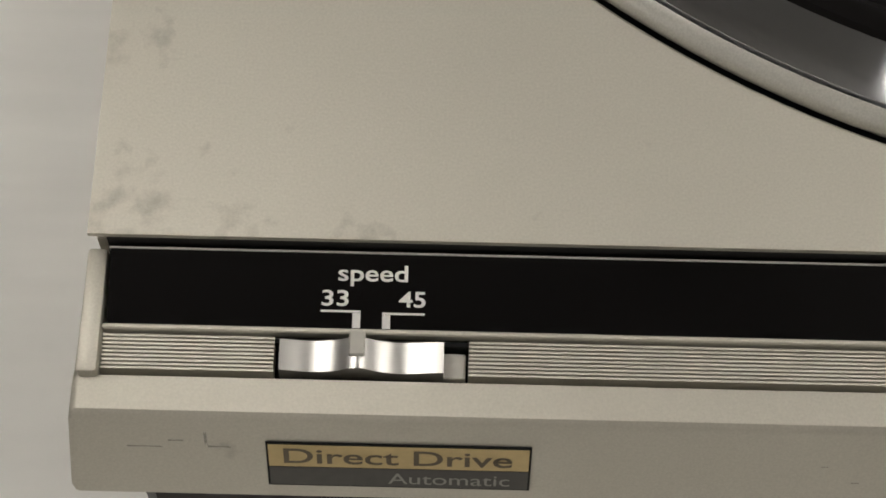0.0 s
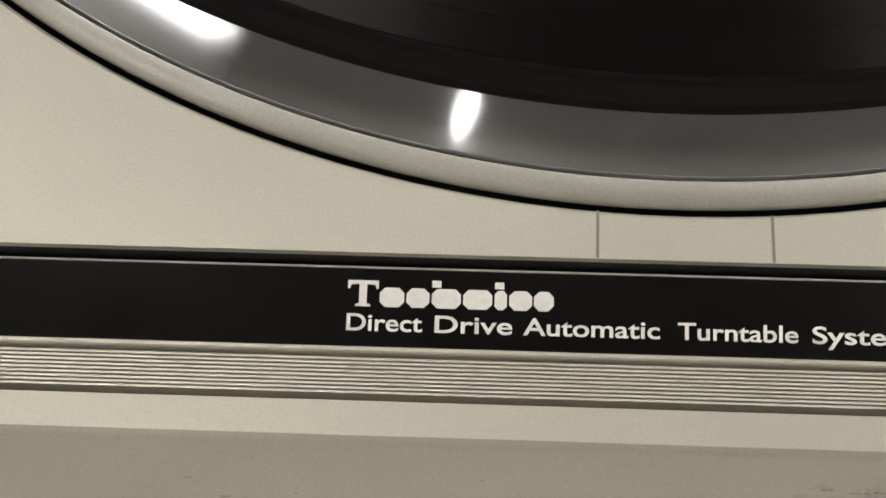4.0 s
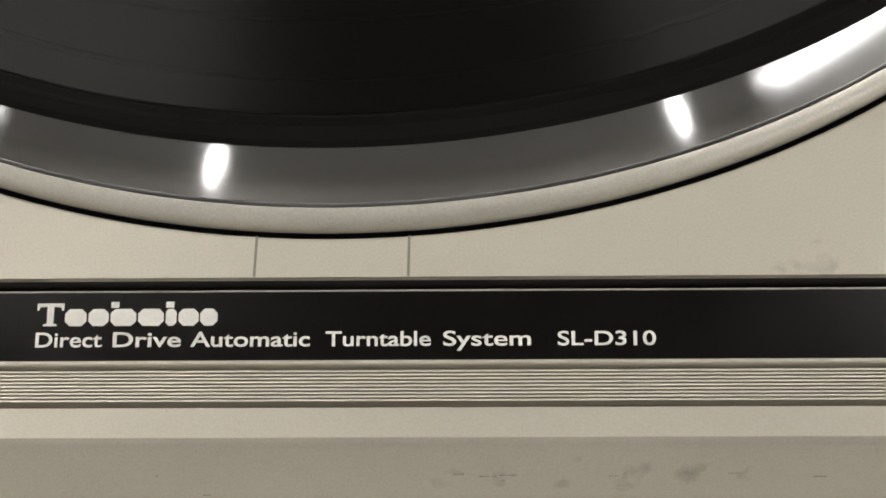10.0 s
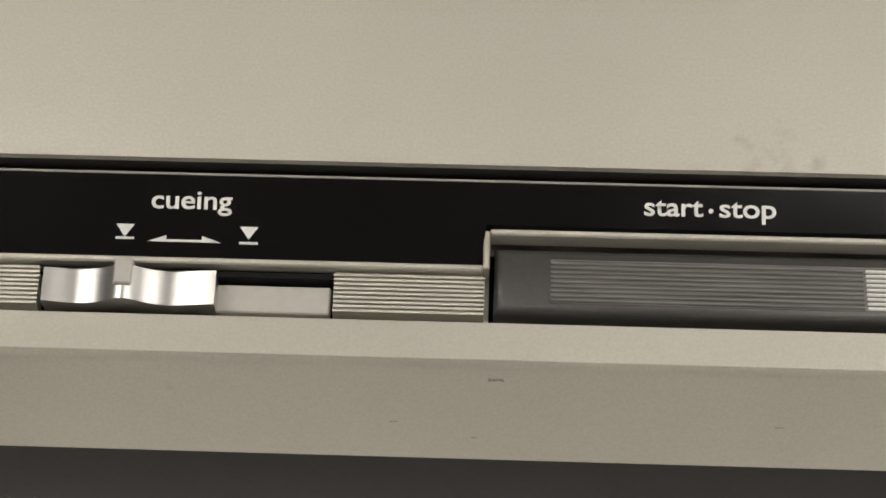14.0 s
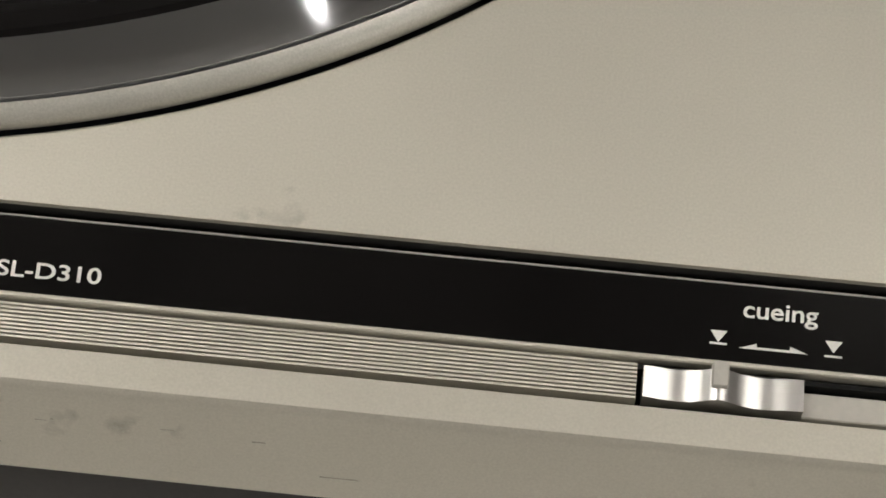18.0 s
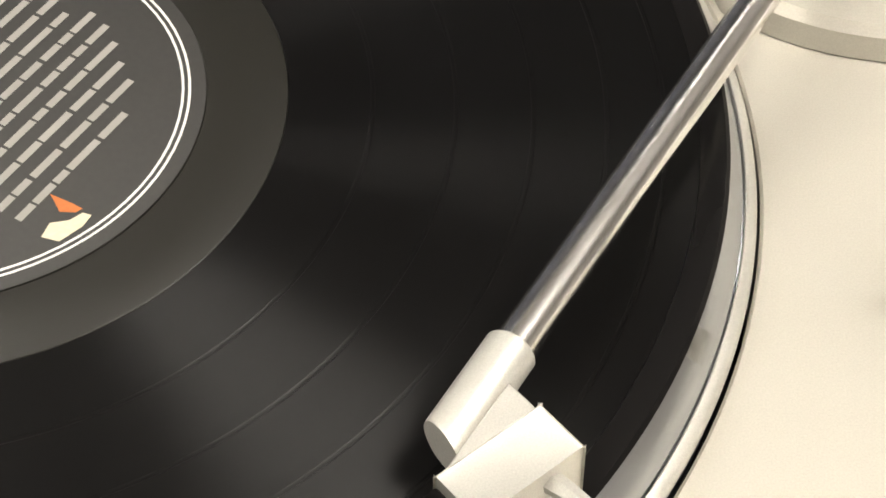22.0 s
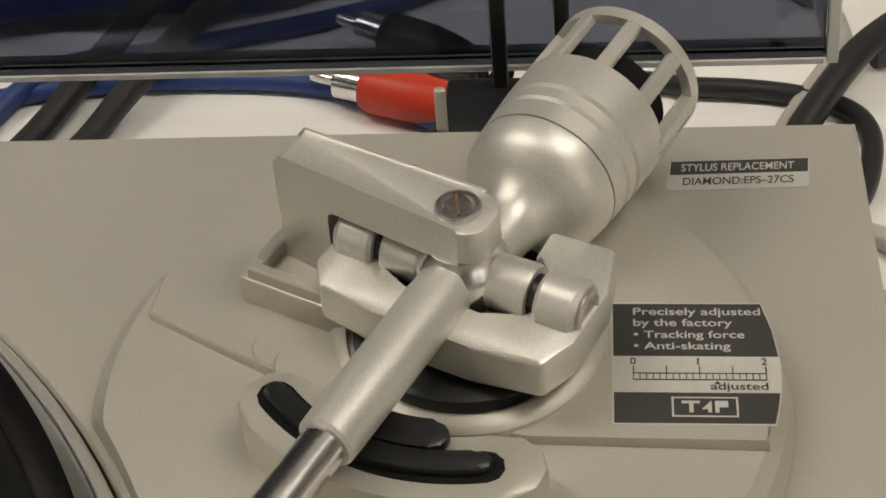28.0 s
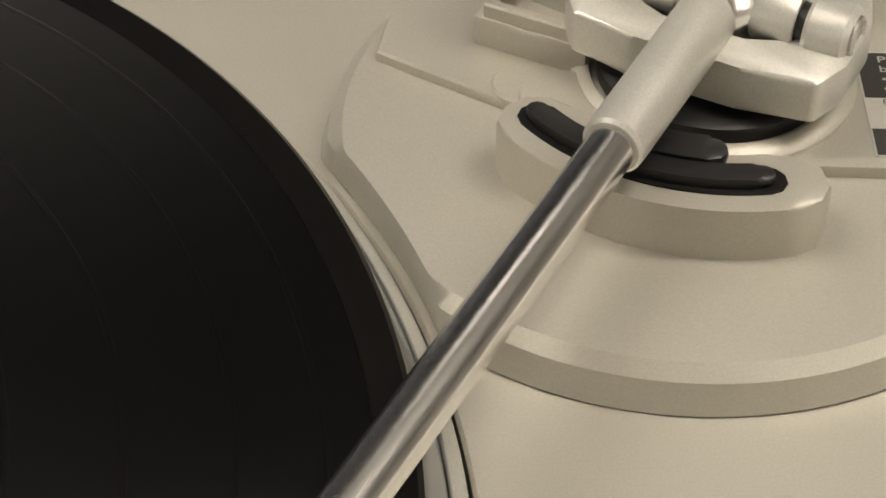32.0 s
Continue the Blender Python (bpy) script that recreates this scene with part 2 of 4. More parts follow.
BLUE = material("blue_cable_sheath", (0.02, 0.05, 0.19), 0.42, grain=0.1, grain_scale=900)
CABLE_BLACK = material("black_cable_sheath", (0.018, 0.018, 0.02), 0.42, grain=0.15, grain_scale=900)
CABLE_GREY = material("grey_cable_sheath", (0.46, 0.44, 0.40), 0.5, grain=0.05, grain_scale=900)
LABEL_BLACK = material("label_paper", (0.028, 0.027, 0.025), 0.62, grain=0.08, grain_scale=700)
CLIP = material("dark_plastic_and_shade", (0.035, 0.04, 0.055), 0.42, grain=0.12, grain_scale=1200)


def grime(mat, spots, z=0.0):
    """Dark finger grime on a painted surface: speckled smudges round the given places (x, y, radius)."""
    nt = mat.node_tree
    b = nt.nodes["Principled BSDF"]
    geo = nt.nodes.new("ShaderNodeNewGeometry")
    old = b.inputs["Base Color"].links[0].from_socket
    noise = nt.nodes.new("ShaderNodeTexNoise")
    noise.inputs["Scale"].default_value = 260
    noise.inputs["Detail"].default_value = 6
    nt.links.new(geo.outputs["Position"], noise.inputs["Vector"])
    total = None
    for x, y, r in spots:
        d = nt.nodes.new("ShaderNodeVectorMath")
        d.operation = "DISTANCE"
        d.inputs[1].default_value = (x, y, z)
        nt.links.new(geo.outputs["Position"], d.inputs[0])
        f = nt.nodes.new("ShaderNodeMapRange")
        f.inputs["From Min"].default_value, f.inputs["From Max"].default_value = r, r * 0.2
        f.inputs["To Min"].default_value, f.inputs["To Max"].default_value = 0.0, 0.24
        nt.links.new(d.outputs["Value"], f.inputs["Value"])
        if total is None:
            total = f.outputs[0]
        else:
            m = nt.nodes.new("ShaderNodeMath")
            m.operation = "MAXIMUM"
            nt.links.new(total, m.inputs[0])
            nt.links.new(f.outputs[0], m.inputs[1])
            total = m.outputs[0]
    add = nt.nodes.new("ShaderNodeMath")
    add.operation = "ADD"
    nt.links.new(noise.outputs["Fac"], add.inputs[0])
    nt.links.new(total, add.inputs[1])
    cut = nt.nodes.new("ShaderNodeMapRange")
    cut.inputs["From Min"].default_value, cut.inputs["From Max"].default_value = 0.71, 0.95
    cut.inputs["To Min"].default_value, cut.inputs["To Max"].default_value = 0.0, 0.42
    nt.links.new(add.outputs[0], cut.inputs["Value"])
    mix = nt.nodes.new("ShaderNodeMix")
    mix.data_type = "RGBA"
    for s in mix.inputs:
        if s.name == "B" and s.type == "RGBA":
            s.default_value = (0.16, 0.14, 0.12, 1)
        if s.name == "A" and s.type == "RGBA":
            nt.links.new(old, s)
    nt.links.new(cut.outputs[0], mix.inputs["Factor"])
    for s in mix.outputs:
        if s.type == "RGBA":
            nt.links.new(s, b.inputs["Base Color"])


grime(DECK, [(-0.212, -0.176, 0.020), (-0.197, -0.179, 0.012), (-0.213, -0.150, 0.012), (-0.180, -0.1795, 0.008), (0.160, -0.1795, 0.012), (0.196, -0.178, 0.016), (0.02, -0.1795, 0.010)])
grime(CHAMPAGNE, [(-0.034, -0.2061, 0.005), (-0.026, -0.2061, 0.005), (-0.017, -0.2061, 0.006), (-0.007, -0.2061, 0.007), (0.001, -0.2061, 0.006), (0.009, -0.2061, 0.004), (-0.198, -0.2061, 0.005)], -0.0133)
STEEL = material("worn_steel", (0.62, 0.60, 0.57), 0.36, 1.0, grain=0.2, grain_scale=900, blotch=0.25, blotch_scale=400)
RUST = material("rust", (0.16, 0.08, 0.04), 0.8, grain=0.3, grain_scale=2000)
# ---------------------------------------------------------------- room
def plain_box(name, dims, mat, kind="structure", label="", category=""):
    bm = bmesh.new()
    box(bm, *dims)
    return tagged(part(name, bm, mat, None, "", smooth=False), label, category, "", kind)


FZ = TABLE_Z - 0.745
plain_box("floor", (-6.0, 6.0, -6.0, 6.0, FZ - 0.1, FZ), FLOOR, label="grey room floor under the table", category="floor")
plain_box("ceiling", (-6.0, 6.0, -6.0, 6.0, FZ + 2.6, FZ + 2.7), CEILING, label="grey room ceiling with lamps", category="ceiling")
# north wall is unseen, set near so the vinyl mirrors a pale surface
plain_box("wall_north", (-6.0, 6.0, 2.0, 2.1, FZ, FZ + 2.6), WALL, label="unseen plain painted wall, set close for the record to mirror", category="wall")
plain_box("wall_south", (-6.0, 6.0, -6.1, -6.0, FZ, FZ + 2.6), WALL, label="plain painted wall of the room", category="wall")
plain_box("wall_east", (6.0, 6.1, -6.0, 6.0, FZ, FZ + 2.6), WALL, label="plain painted wall of the room", category="wall")
plain_box("wall_west", (-6.1, -6.0, -6.0, 6.0, FZ, FZ + 2.6), WALL, label="plain painted wall of the room", category="wall")


def ceiling_lamp(x, y, lx, ly, power, rot=0.0):
    ob = thing("ceiling_light", "white fluorescent ceiling light with a bright diffuser", "ceiling light", "ceiling lights", at=(x, y, FZ + 2.6))
    ob.rotation_euler.z = radians(rot)
    bm = bmesh.new()
    box(bm, -lx / 2 - 0.03, lx / 2 + 0.03, -ly / 2 - 0.03, ly / 2 + 0.03, -0.05, -0.001, 0.005)
    part("housing", bm, CEILING, ob)
    bm = bmesh.new()
    box(bm, -lx / 2, lx / 2, -ly / 2, ly / 2, -0.062, -0.0505, 0.003)
    part("diffuser", bm, glow("lamp_glow", (1.0, 0.955, 0.88), power), ob)
    return ob


for bearing, away, lx, ly, power in LAMPS:
    ceiling_lamp(away * math.sin(radians(bearing)), -away * math.cos(radians(bearing)), lx, ly, power, bearing)

# ---------------------------------------------------------------- table
table = thing("table", "white-topped work table with faint scratches", "table", at=(0, 0, TABLE_Z))
bm = bmesh.new()
box(bm, -0.75, 0.75, -0.42, 0.55, -0.028, 0.0, 0.003)
part("tabletop", bm, TABLE_WHITE, table, "white laminate tabletop with faint streaks and scratches")
for sx in (-0.70, 0.70):
    for sy in (-0.37, 0.50):
        bm = bmesh.new()
        box(bm, sx - 0.022, sx + 0.022, sy - 0.022, sy + 0.022, -0.745, -0.028, 0.003)
        part("leg", bm, CABLE_GREY, table)

# ---------------------------------------------------------------- turntable
RH, RP, RR, ZR = 0.1579, 0.1572, 0.1508, 0.0137
YF, YB, XL, XR = -0.180, 0.1498, -0.2178, 0.2129
turntable = thing("turntable", "champagne-silver direct-drive record player with an open clear lid", "record player")


def deck_plate():
    """A flat plate with the round opening for the platter."""
    bm = bmesh.new()
    n = 192
    corners = [math.atan2(y - CY, x - CX) for x in (XL, XR) for y in (YF, YB)]
    angles = sorted({round(-math.pi + 2 * math.pi * i / n, 6) for i in range(n)} | {round(a, 6) for a in corners})
    inner, outer = [], []
    for a in angles:
        c, s = math.cos(a), math.sin(a)
        k = min(((XR - CX) / c if c > 0 else (XL - CX) / c) if abs(c) > 1e-9 else 9, ((YB - CY) / s if s > 0 else (YF - CY) / s) if abs(s) > 1e-9 else 9)
        inner.append((CX + RH * c, CY + RH * s))
        outer.append((CX + k * c, CY + k * s))
    rows = []
    for pts, z in ((inner, -0.016), (inner, -0.0006), (None, 0), (outer, 0.0), (outer, -0.0010)):
        if pts is None:
            rows.append([bm.verts.new((CX + (x - CX) * 1.004, CY + (y - CY) * 1.004, 0)) for x, y in inner])
        else:
            rows.append([bm.verts.new((x, y, z)) for x, y in pts])
    for a, b in zip(rows, rows[1:]):
        for i in range(len(angles)):
            j = (i + 1) % len(angles)
            bm.faces.new((a[i], a[j], b[j], b[i]))
    return part("deck_plate", bm, DECK, turntable, "champagne metallic top plate with grime in its front corners")


deck_plate()


def x_strip(name, profile, x0, x1, mat, label="", closed=True, parent=None, smooth=True, flare=0.0):
    """A moulding along x from an outline of (y, z)."""
    bm = bmesh.new()
    a = [bm.verts.new((x0 + flare * min(0, z + 0.006), y, z)) for y, z in profile]
    b = [bm.verts.new((x1 - flare * min(0, z + 0.006), y, z)) for y, z in profile]
    n = len(profile)
    for i in range(n if closed else n - 1):
        bm.faces.new((a[i], a[(i + 1) % n], b[(i + 1) % n], b[i]))
    ends = [bm.faces.new(a[::-1]), bm.faces.new(b)]
    if flare:
        bmesh.ops.bevel(bm, geom=[e for f in ends for e in f.edges], offset=0.0011, segments=3, affect="EDGES", profile=0.5)
    return part(name, bm, mat, parent or turntable, label, smooth)


# lower body: the sloped front, the sides, the inset dark base and feet
FB = (-0.2094, -0.0236)       # front bottom edge
x_strip("front_panel", [(-0.1790, -0.0300), (-0.1790, -0.0100), (-0.1975, -0.0100), (-0.1982, -0.0066), (-0.2032, -0.0062), (-0.2038, -0.0066), (-0.2042, -0.0075), (-0.2089, -0.0219), FB, (-0.2087, -0.0242), (-0.2020, -0.0246), (-0.1990, -0.0300)],
        XL - 0.0012, XR + 0.0012, CHAMPAGNE, "champagne front moulding with scuffs and scratches", flare=0.10)
bm = bmesh.new()
box(bm, XL + 0.001, XR - 0.001, -0.1788, YB - 0.001, -0.0300, -0.0165, 0.003)
part("body", bm, CHAMPAGNE, turntable)
bm = bmesh.new()
for x in (XL + 0.0006, XR - 0.0036):
    box(bm, x, x + 0.003, -0.1788, YB - 0.0006, -0.0170, -0.0041)
box(bm, XL + 0.0037, XR - 0.0037, YB - 0.0040, YB - 0.0010, -0.0170, -0.0041)
part("side_wall", bm, CHAMPAGNE, turntable, smooth=False)
bm = bmesh.new()
box(bm, XL + 0.004, XR - 0.004, -0.2043, YB - 0.004, -0.0545, -0.0301, 0.002)
part("base", bm, BLACK_PLASTIC, turntable, "black plastic plinth under the champagne body")
x_strip("base_front", [(-0.2046, -0.0249), (-0.2082, -0.0249), (-0.2086, -0.0254), (-0.2120, -0.0604), (-0.2114, -0.0612), (-0.2046, -0.0612)], XL + 0.0085, XR - 0.0085, BASE_GLOSS, "glossy dark plastic front of the plinth")
for sx in (XL + 0.05, XR - 0.05):
    for sy in (-0.15, 0.115):
        bm = bmesh.new()
        lathe(bm, [(0, TABLE_Z), (0.018, TABLE_Z), (0.020, TABLE_Z + 0.002), (0.020, -0.0546), (0, -0.0546)], 32, Matrix.Translation((sx, sy, 0)))
        part("foot", bm, BLACK_MATT, turntable)

# front strip: groove, black panel, rail, ribs
PT, PB = (-0.1810, -0.0026), (-0.1912, -0.0052)    # panel top and bottom line
# near-black strip puts the dark of the gap under the deck edge into colour
x_strip("panel_groove", [(-0.1790, -0.0100), (-0.1790, -0.0011), (-0.17985, -0.0011), (-0.17985, -0.0042), (-0.1806, -0.0042), (-0.1806, -0.0100)], XL + 0.0024, XR - 0.001, GROOVE)
x_strip("panel_edge", [(-0.18065, -0.0100), (-0.18065, -0.0026), (-0.1810, -0.0025), (-0.1810, -0.0100)], XL + 0.0028, XR - 0.004, ARM_SILVER, "thin bright edge line of the panel")


def on_panel(y):
    return PT[1] + (y - PT[0]) * (PB[1] - PT[1]) / (PB[0] - PT[0])


SX0, SX1 = 0.1242, 0.1783       # notch of the black panel round the start button
SY = -0.1868
bm = bmesh.new()
for outline in ([(XL + 0.0030, PT[0]), (SX0, PT[0]), (SX0, PB[0]), (XL + 0.0030, PB[0])], [(SX0, PT[0]), (SX1, PT[0]), (SX1, SY + 0.0006), (SX0, SY + 0.0006)], [(SX1, PT[0]), (XR - 0.006, PT[0]), (XR - 0.006, PB[0]), (SX1, PB[0])]):
    top = [bm.verts.new((x, y, on_panel(y))) for x, y in outline]
    low = [bm.verts.new((x, y, on_panel(y) - 0.003)) for x, y in outline]
    bm.faces.new(top)
    for i in range(4):
        bm.faces.new((top[i], top[(i + 1) % 4], low[(i + 1) % 4], low[i]))
part("control_panel", bm, BLACK_GLOSS, turntable, "glossy black control panel strip with white lettering", smooth=False)


def rail(name, x0, x1, y0, y1, rise=0.0005):
    bm = bmesh.new()
    z = on_panel((y0 + y1) / 2) + rise
    box(bm, x0, x1, y0, y1, z - 0.003, z, 0.0002, 1)
    return part(name, bm, CHAMPAGNE, turntable)


rail("rail", XL + 0.0024, SX0 - 0.0002, -0.1920, -0.1912)
rail("rail", SX0 - 0.0002, SX0 + 0.0006, -0.1920, SY)
rail("rail", SX0 + 0.0006, SX1 - 0.0006, SY - 0.0008, SY)
rail("rail", SX1 - 0.0006, SX1 + 0.0002, -0.1920, SY)
rail("rail", SX1 + 0.0002, XR - 0.0045, -0.1920, -0.1912)
for x0, wide in ((XL - 0.0006, 0.0029), (XR - 0.0042, 0.0048)):
    bm = bmesh.new()
    prism(bm, [(x0, -0.1800), (x0 + wide, -0.1800), (x0 + wide, -0.1985), (x0, -0.1985)], -0.0100, -0.0046, None, 0.0006)
    part("end_trim", bm, CHAMPAGNE, turntable)

RIB0, RIB1 = -0.1922, -0.1974
SLOTS = [(-0.1917, -0.1650), (0.0695, 0.1058)]
spans = [(XL + 0.0024, SLOTS[0][0]), (SLOTS[0][1], SLOTS[1][0]), (SLOTS[1][1], SX0), (SX1, XR - 0.0047)]
for x0, x1 in spans:
    prof = [(RIB0, -0.0095), (RIB0, -0.0060)]
    n = 9
    for k in range(n):
        y = RIB0 + (RIB1 - RIB0) * k / n
        dy = (RIB1 - RIB0) / n
        z = -0.0062 - 0.0004 * k / n
        prof += [(y + dy * 0.05, z), (y + dy * 0.62, z), (y + dy * 0.72, z - 0.00070), (y + dy * 0.95, z - 0.00070)]
    prof += [(RIB1, -0.0066), (RIB1, -0.0095)]
    x_strip("ribbed_band", prof, x0, x1, CHAMPAGNE, "fine horizontally ribbed band", smooth=False)


def slide_switch(x0, x1, knob0, knob1):
    """A recess with a metal slider whose face swells in the middle."""
    bm = bmesh.new()
    box(bm, x0, x1, RIB1, RIB0, -0.0110, -0.0095)
    box(bm, x0, x1, RIB0 - 0.0008, RIB0 - 0.0001, -0.0094, -0.0064)
    part("slot", bm, BLACK_MATT, turntable, smooth=False)
    bm = bmesh.new()
    box(bm, knob1 - 0.001, x1 - 0.0004, RIB1 + 0.0002, RIB0 - 0.0013, -0.0094, -0.0076, 0.0002, 1)
    part("slot_tongue", bm, CABLE_GREY, turntable, "grey plastic tongue in the slot")
    mid, w = (knob0 + knob1) / 2 - 0.0006, knob1 - knob0
    prof = []
    for k in range(41):
        x = knob0 + w * k / 40
        u = (x - mid) / (w * 0.5)
        wave = 0.0012 * math.exp(-(u / 0.20) ** 2) - 0.0007 * math.exp(-((abs(u) - 0.55) / 0.30) ** 2)
        prof.append((x, -0.0052 + wave))
    bm = bmesh.new()
    front = [bm.verts.new((x, RIB1 + 0.0001, z)) for x, z in prof]
    back = [bm.verts.new((x, RIB0 - 0.0007, z + 0.0003)) for x, z in prof]
    lf = [bm.verts.new((x, RIB1 + 0.0001, -0.0093)) for x, z in prof]
    lb = [bm.verts.new((x, RIB0 - 0.0007, -0.0093)) for x, z in prof]
    for i in range(40):
        for a, b in ((front, back), (lf, front), (back, lb)):
            bm.faces.new((a[i], a[i + 1], b[i + 1], b[i]))
    for i in (0, 40):
        bm.faces.new((front[i], back[i], lb[i], lf[i]))
    knob = part("slider", bm, CHROME_SATIN, turntable, "satin metal slider with a raised middle")
    bm = bmesh.new()
    box(bm, mid - 0.0011, mid + 0.0011, RIB1 + 0.0018, RIB0 + 0.0002, -0.0065, -0.0034, 0.0002, 1)
    part("pointer", bm, CABLE_GREY, knob, "pale grey pointer mark")


CHROME_SATIN = material("satin_metal", (0.44, 0.43, 0.415), 0.33, 1.0, grain=0.04, grain_scale=900, stretch=(1, 0.1, 1))
slide_switch(SLOTS[0][0], SLOTS[0][1], -0.1909, -0.1684)
slide_switch(SLOTS[1][0], SLOTS[1][1], 0.0703, 0.0915)

# start button
bm = bmesh.new()
box(bm, SX0 + 0.0006, SX1 - 0.0006, RIB1, SY - 0.0008, -0.0112, -0.0098)
part("button_well", bm, BLACK_MATT, turntable, smooth=False)
BTN = material("dark_grey_button", (0.055, 0.053, 0.05), 0.42, 0.2, grain=0.15, grain_scale=1800)
bm = bmesh.new()
prism(bm, [(SX0 + 0.0012, RIB1 + 0.0003), (SX1 - 0.0012, RIB1 + 0.0003), (SX1 - 0.0012, SY - 0.0014), (SX0 + 0.0012, SY - 0.0014)], -0.0097, -0.0058, None, 0.0012, 3, True)
button = part("start_button", bm, BTN, turntable, "dark grey start-stop button with a finely ribbed face")

bz = -0.0058
KNURL = material("knurled_grey", (0.15, 0.145, 0.135), 0.45, 0.3, grain=0.4, grain_scale=2600, bump=0.6, bump_scale=2600, stretch=(0.04, 1, 1))
bm = bmesh.new()
box(bm, 0.1322, 0.1768, RIB1 + 0.0016, SY - 0.0030, bz - 0.0002, bz + 0.0001, 0.0001, 1)
part("ribbed_field", bm, KNURL, button, "finely ribbed grey field")
for k in range(9):
    y0 = RIB1 + 0.0018 + (SY - RIB1 - 0.0050) * k / 9
    for name, x0, x1, mat, wide in (("button_rib", 0.1323, 0.1703, KNURL, 0.00034), ("pale_rib", 0.1706, 0.1767, PRINT, 0.00036)):
        bm = bmesh.new()
        box(bm, x0, x1, y0, y0 + wide, bz, bz + 0.0003, 0.00008, 1)
        part(name, bm, mat, button)

# platter, mat and spindle
bm = bmesh.new()
prof = [(0.140, 0.0108), (0.1478, 0.0110), (0.1482, 0.0107), (0.1541, 0.0035), (0.1542, 0.0033), (0.1542, 0.0018), (0.1548, 0.0018), (0.1548, 0.0010), (0.140, 0.0010)]
lathe(bm, prof, 240, Matrix.Translation((CX, CY, 0)), closed=True)
platter = part("platter", bm, PLATTER, turntable, "polished turned aluminium platter rim")
bm = bmesh.new()
lathe(bm, [(0.1546, 0.0029), (0.1547, 0.0031), (0.1549, 0.0032), (0.1560, 0.0027), (0.1567, 0.0020), (0.1571, 0.0012), (RP, 0.0004), (0.1570, -0.0005), (0.1562, -0.0012), (0.1556, -0.0014), (0.1549, -0.0014), (0.1549, 0.0020), (0.1546, 0.0020)], 240, Matrix.Translation((CX, CY, 0)), closed=True)
part("platter_side", bm, ARM_SILVER, platter, "satin silver rounded flange of the platter")
# skirt takes a dark colour for the shadow down in the platter gap
bm = bmesh.new()
lathe(bm, [(0.150, 0.0008), (0.1547, 0.0008), (0.1547, -0.0006), (0.1547, -0.0016), (0.1552, -0.0016), (0.1552, -0.0140), (0.150, -0.0140)], 200, Matrix.Translation((CX, CY, 0)), closed=True)
part("platter_skirt", bm, CLIP, platter, "skirt under the flange, coloured dark for the gap's shadow")
bm = bmesh.new()
lathe(bm, [(0.1402, 0.0105), (0.1474, 0.0111), (0.1474, 0.0118), (0.146, 0.0121), (0.001, 0.0121), (0.001, 0.0105)], 160, Matrix.Translation((CX, CY, 0)), closed=True)
part("mat", bm, BLACK_MATT, platter, "black rubber mat")
bm = bmesh.new()
lathe(bm, [(0.0036, ZR - 0.001), (0.0036, ZR + 0.008), (0.0026, ZR + 0.0105), (0, ZR + 0.0112)], 32, Matrix.Translation((CX, CY, 0)))
part("spindle", bm, CHROME, platter)
bm = bmesh.new()
lathe(bm, [(0.12, -0.0160), (RH - 0.0004, -0.0160), (RH - 0.0004, -0.0150), (0.12, -0.0150)], 96, Matrix.Translation((CX, CY, 0)), closed=True)
part("well_floor", bm, BLACK_MATT, turntable)

# record
record = thing("record", "black twelve-inch vinyl record with a dark printed label", "record", at=(CX, CY, ZR))
bm = bmesh.new()
lathe(bm, [(0.0037, -0.0014), (0.0037, 0.0002), (0.0500, 0.0002), (0.0501, -0.0001), (0.0655, -0.0001), (0.0658, -0.0003), (0.0658, -0.0014)], 160, None, closed=True)
part("run_out", bm, RUN_OUT, record, "smooth run-out area round the label")
bm = bmesh.new()
prof = [(0.0659, -0.0014), (0.0659, -0.0003)]
for gap in (0.0823, 0.0984, 0.1133, 0.1274, 0.1385):
    prof += [(gap - 0.0005, -0.0003), (gap - 0.0003, -0.00042), (gap + 0.0003, -0.00042), (gap + 0.0005, -0.0003)]
prof += [(0.1450, -0.0003), (0.1450, -0.0014)]
lathe(bm, prof, 200, None, closed=True)
part("disc", bm, VINYL, record, "grooved black vinyl with track gaps", smooth=False)
bm = bmesh.new()
lathe(bm, [(0.1451, -0.0014), (0.1451, -0.0003), (0.1458, -0.0003), (0.1468, 0.0), (0.1500, 0.0), (RR, -0.0007), (0.1500, -0.0014)], 200, None, closed=True)
part("lead_in_rim", bm, VINYL_SMOOTH, record, "smooth raised rim of the record")
bm = bmesh.new()
lathe(bm, [(0.0037, 0.0003), (0.0498, 0.0003), (0.0499, 0.00025), (0.0037, 0.00022)], 96, None, closed=True)
part("label", bm, LABEL_BLACK, record, "black paper label with white print")

# ---------------------------------------------------------------- tonearm base
BX, BY, BR, BZ = 0.1377, 0.0782, 0.0576, 0.0072


def disc_outline(r, gap, step=4):
    """The arm base's circle, cut back where the platter's opening bites into it."""
    pts = []
    for k in range(0, 360, step):
        x, y = BX + r * math.cos(radians(k)), BY + r * math.sin(radians(k))
        d = math.hypot(x - CX, y - CY)
        if d < RH + gap:
            s = (RH + gap) / d
            x, y = CX + (x - CX) * s, CY + (y - CY) * s
        pts.append((x, y))
    return pts


bm = bmesh.new()
levels = [(BR, 0.0003), (BR - 0.0014, 0.0054), (BR - 0.0037, BZ)]
rims = [[bm.verts.new((x, y, z)) for x, y in disc_outline(r, 0.0018 + (BR - r) * 0.10, 2)] for r, z in levels]
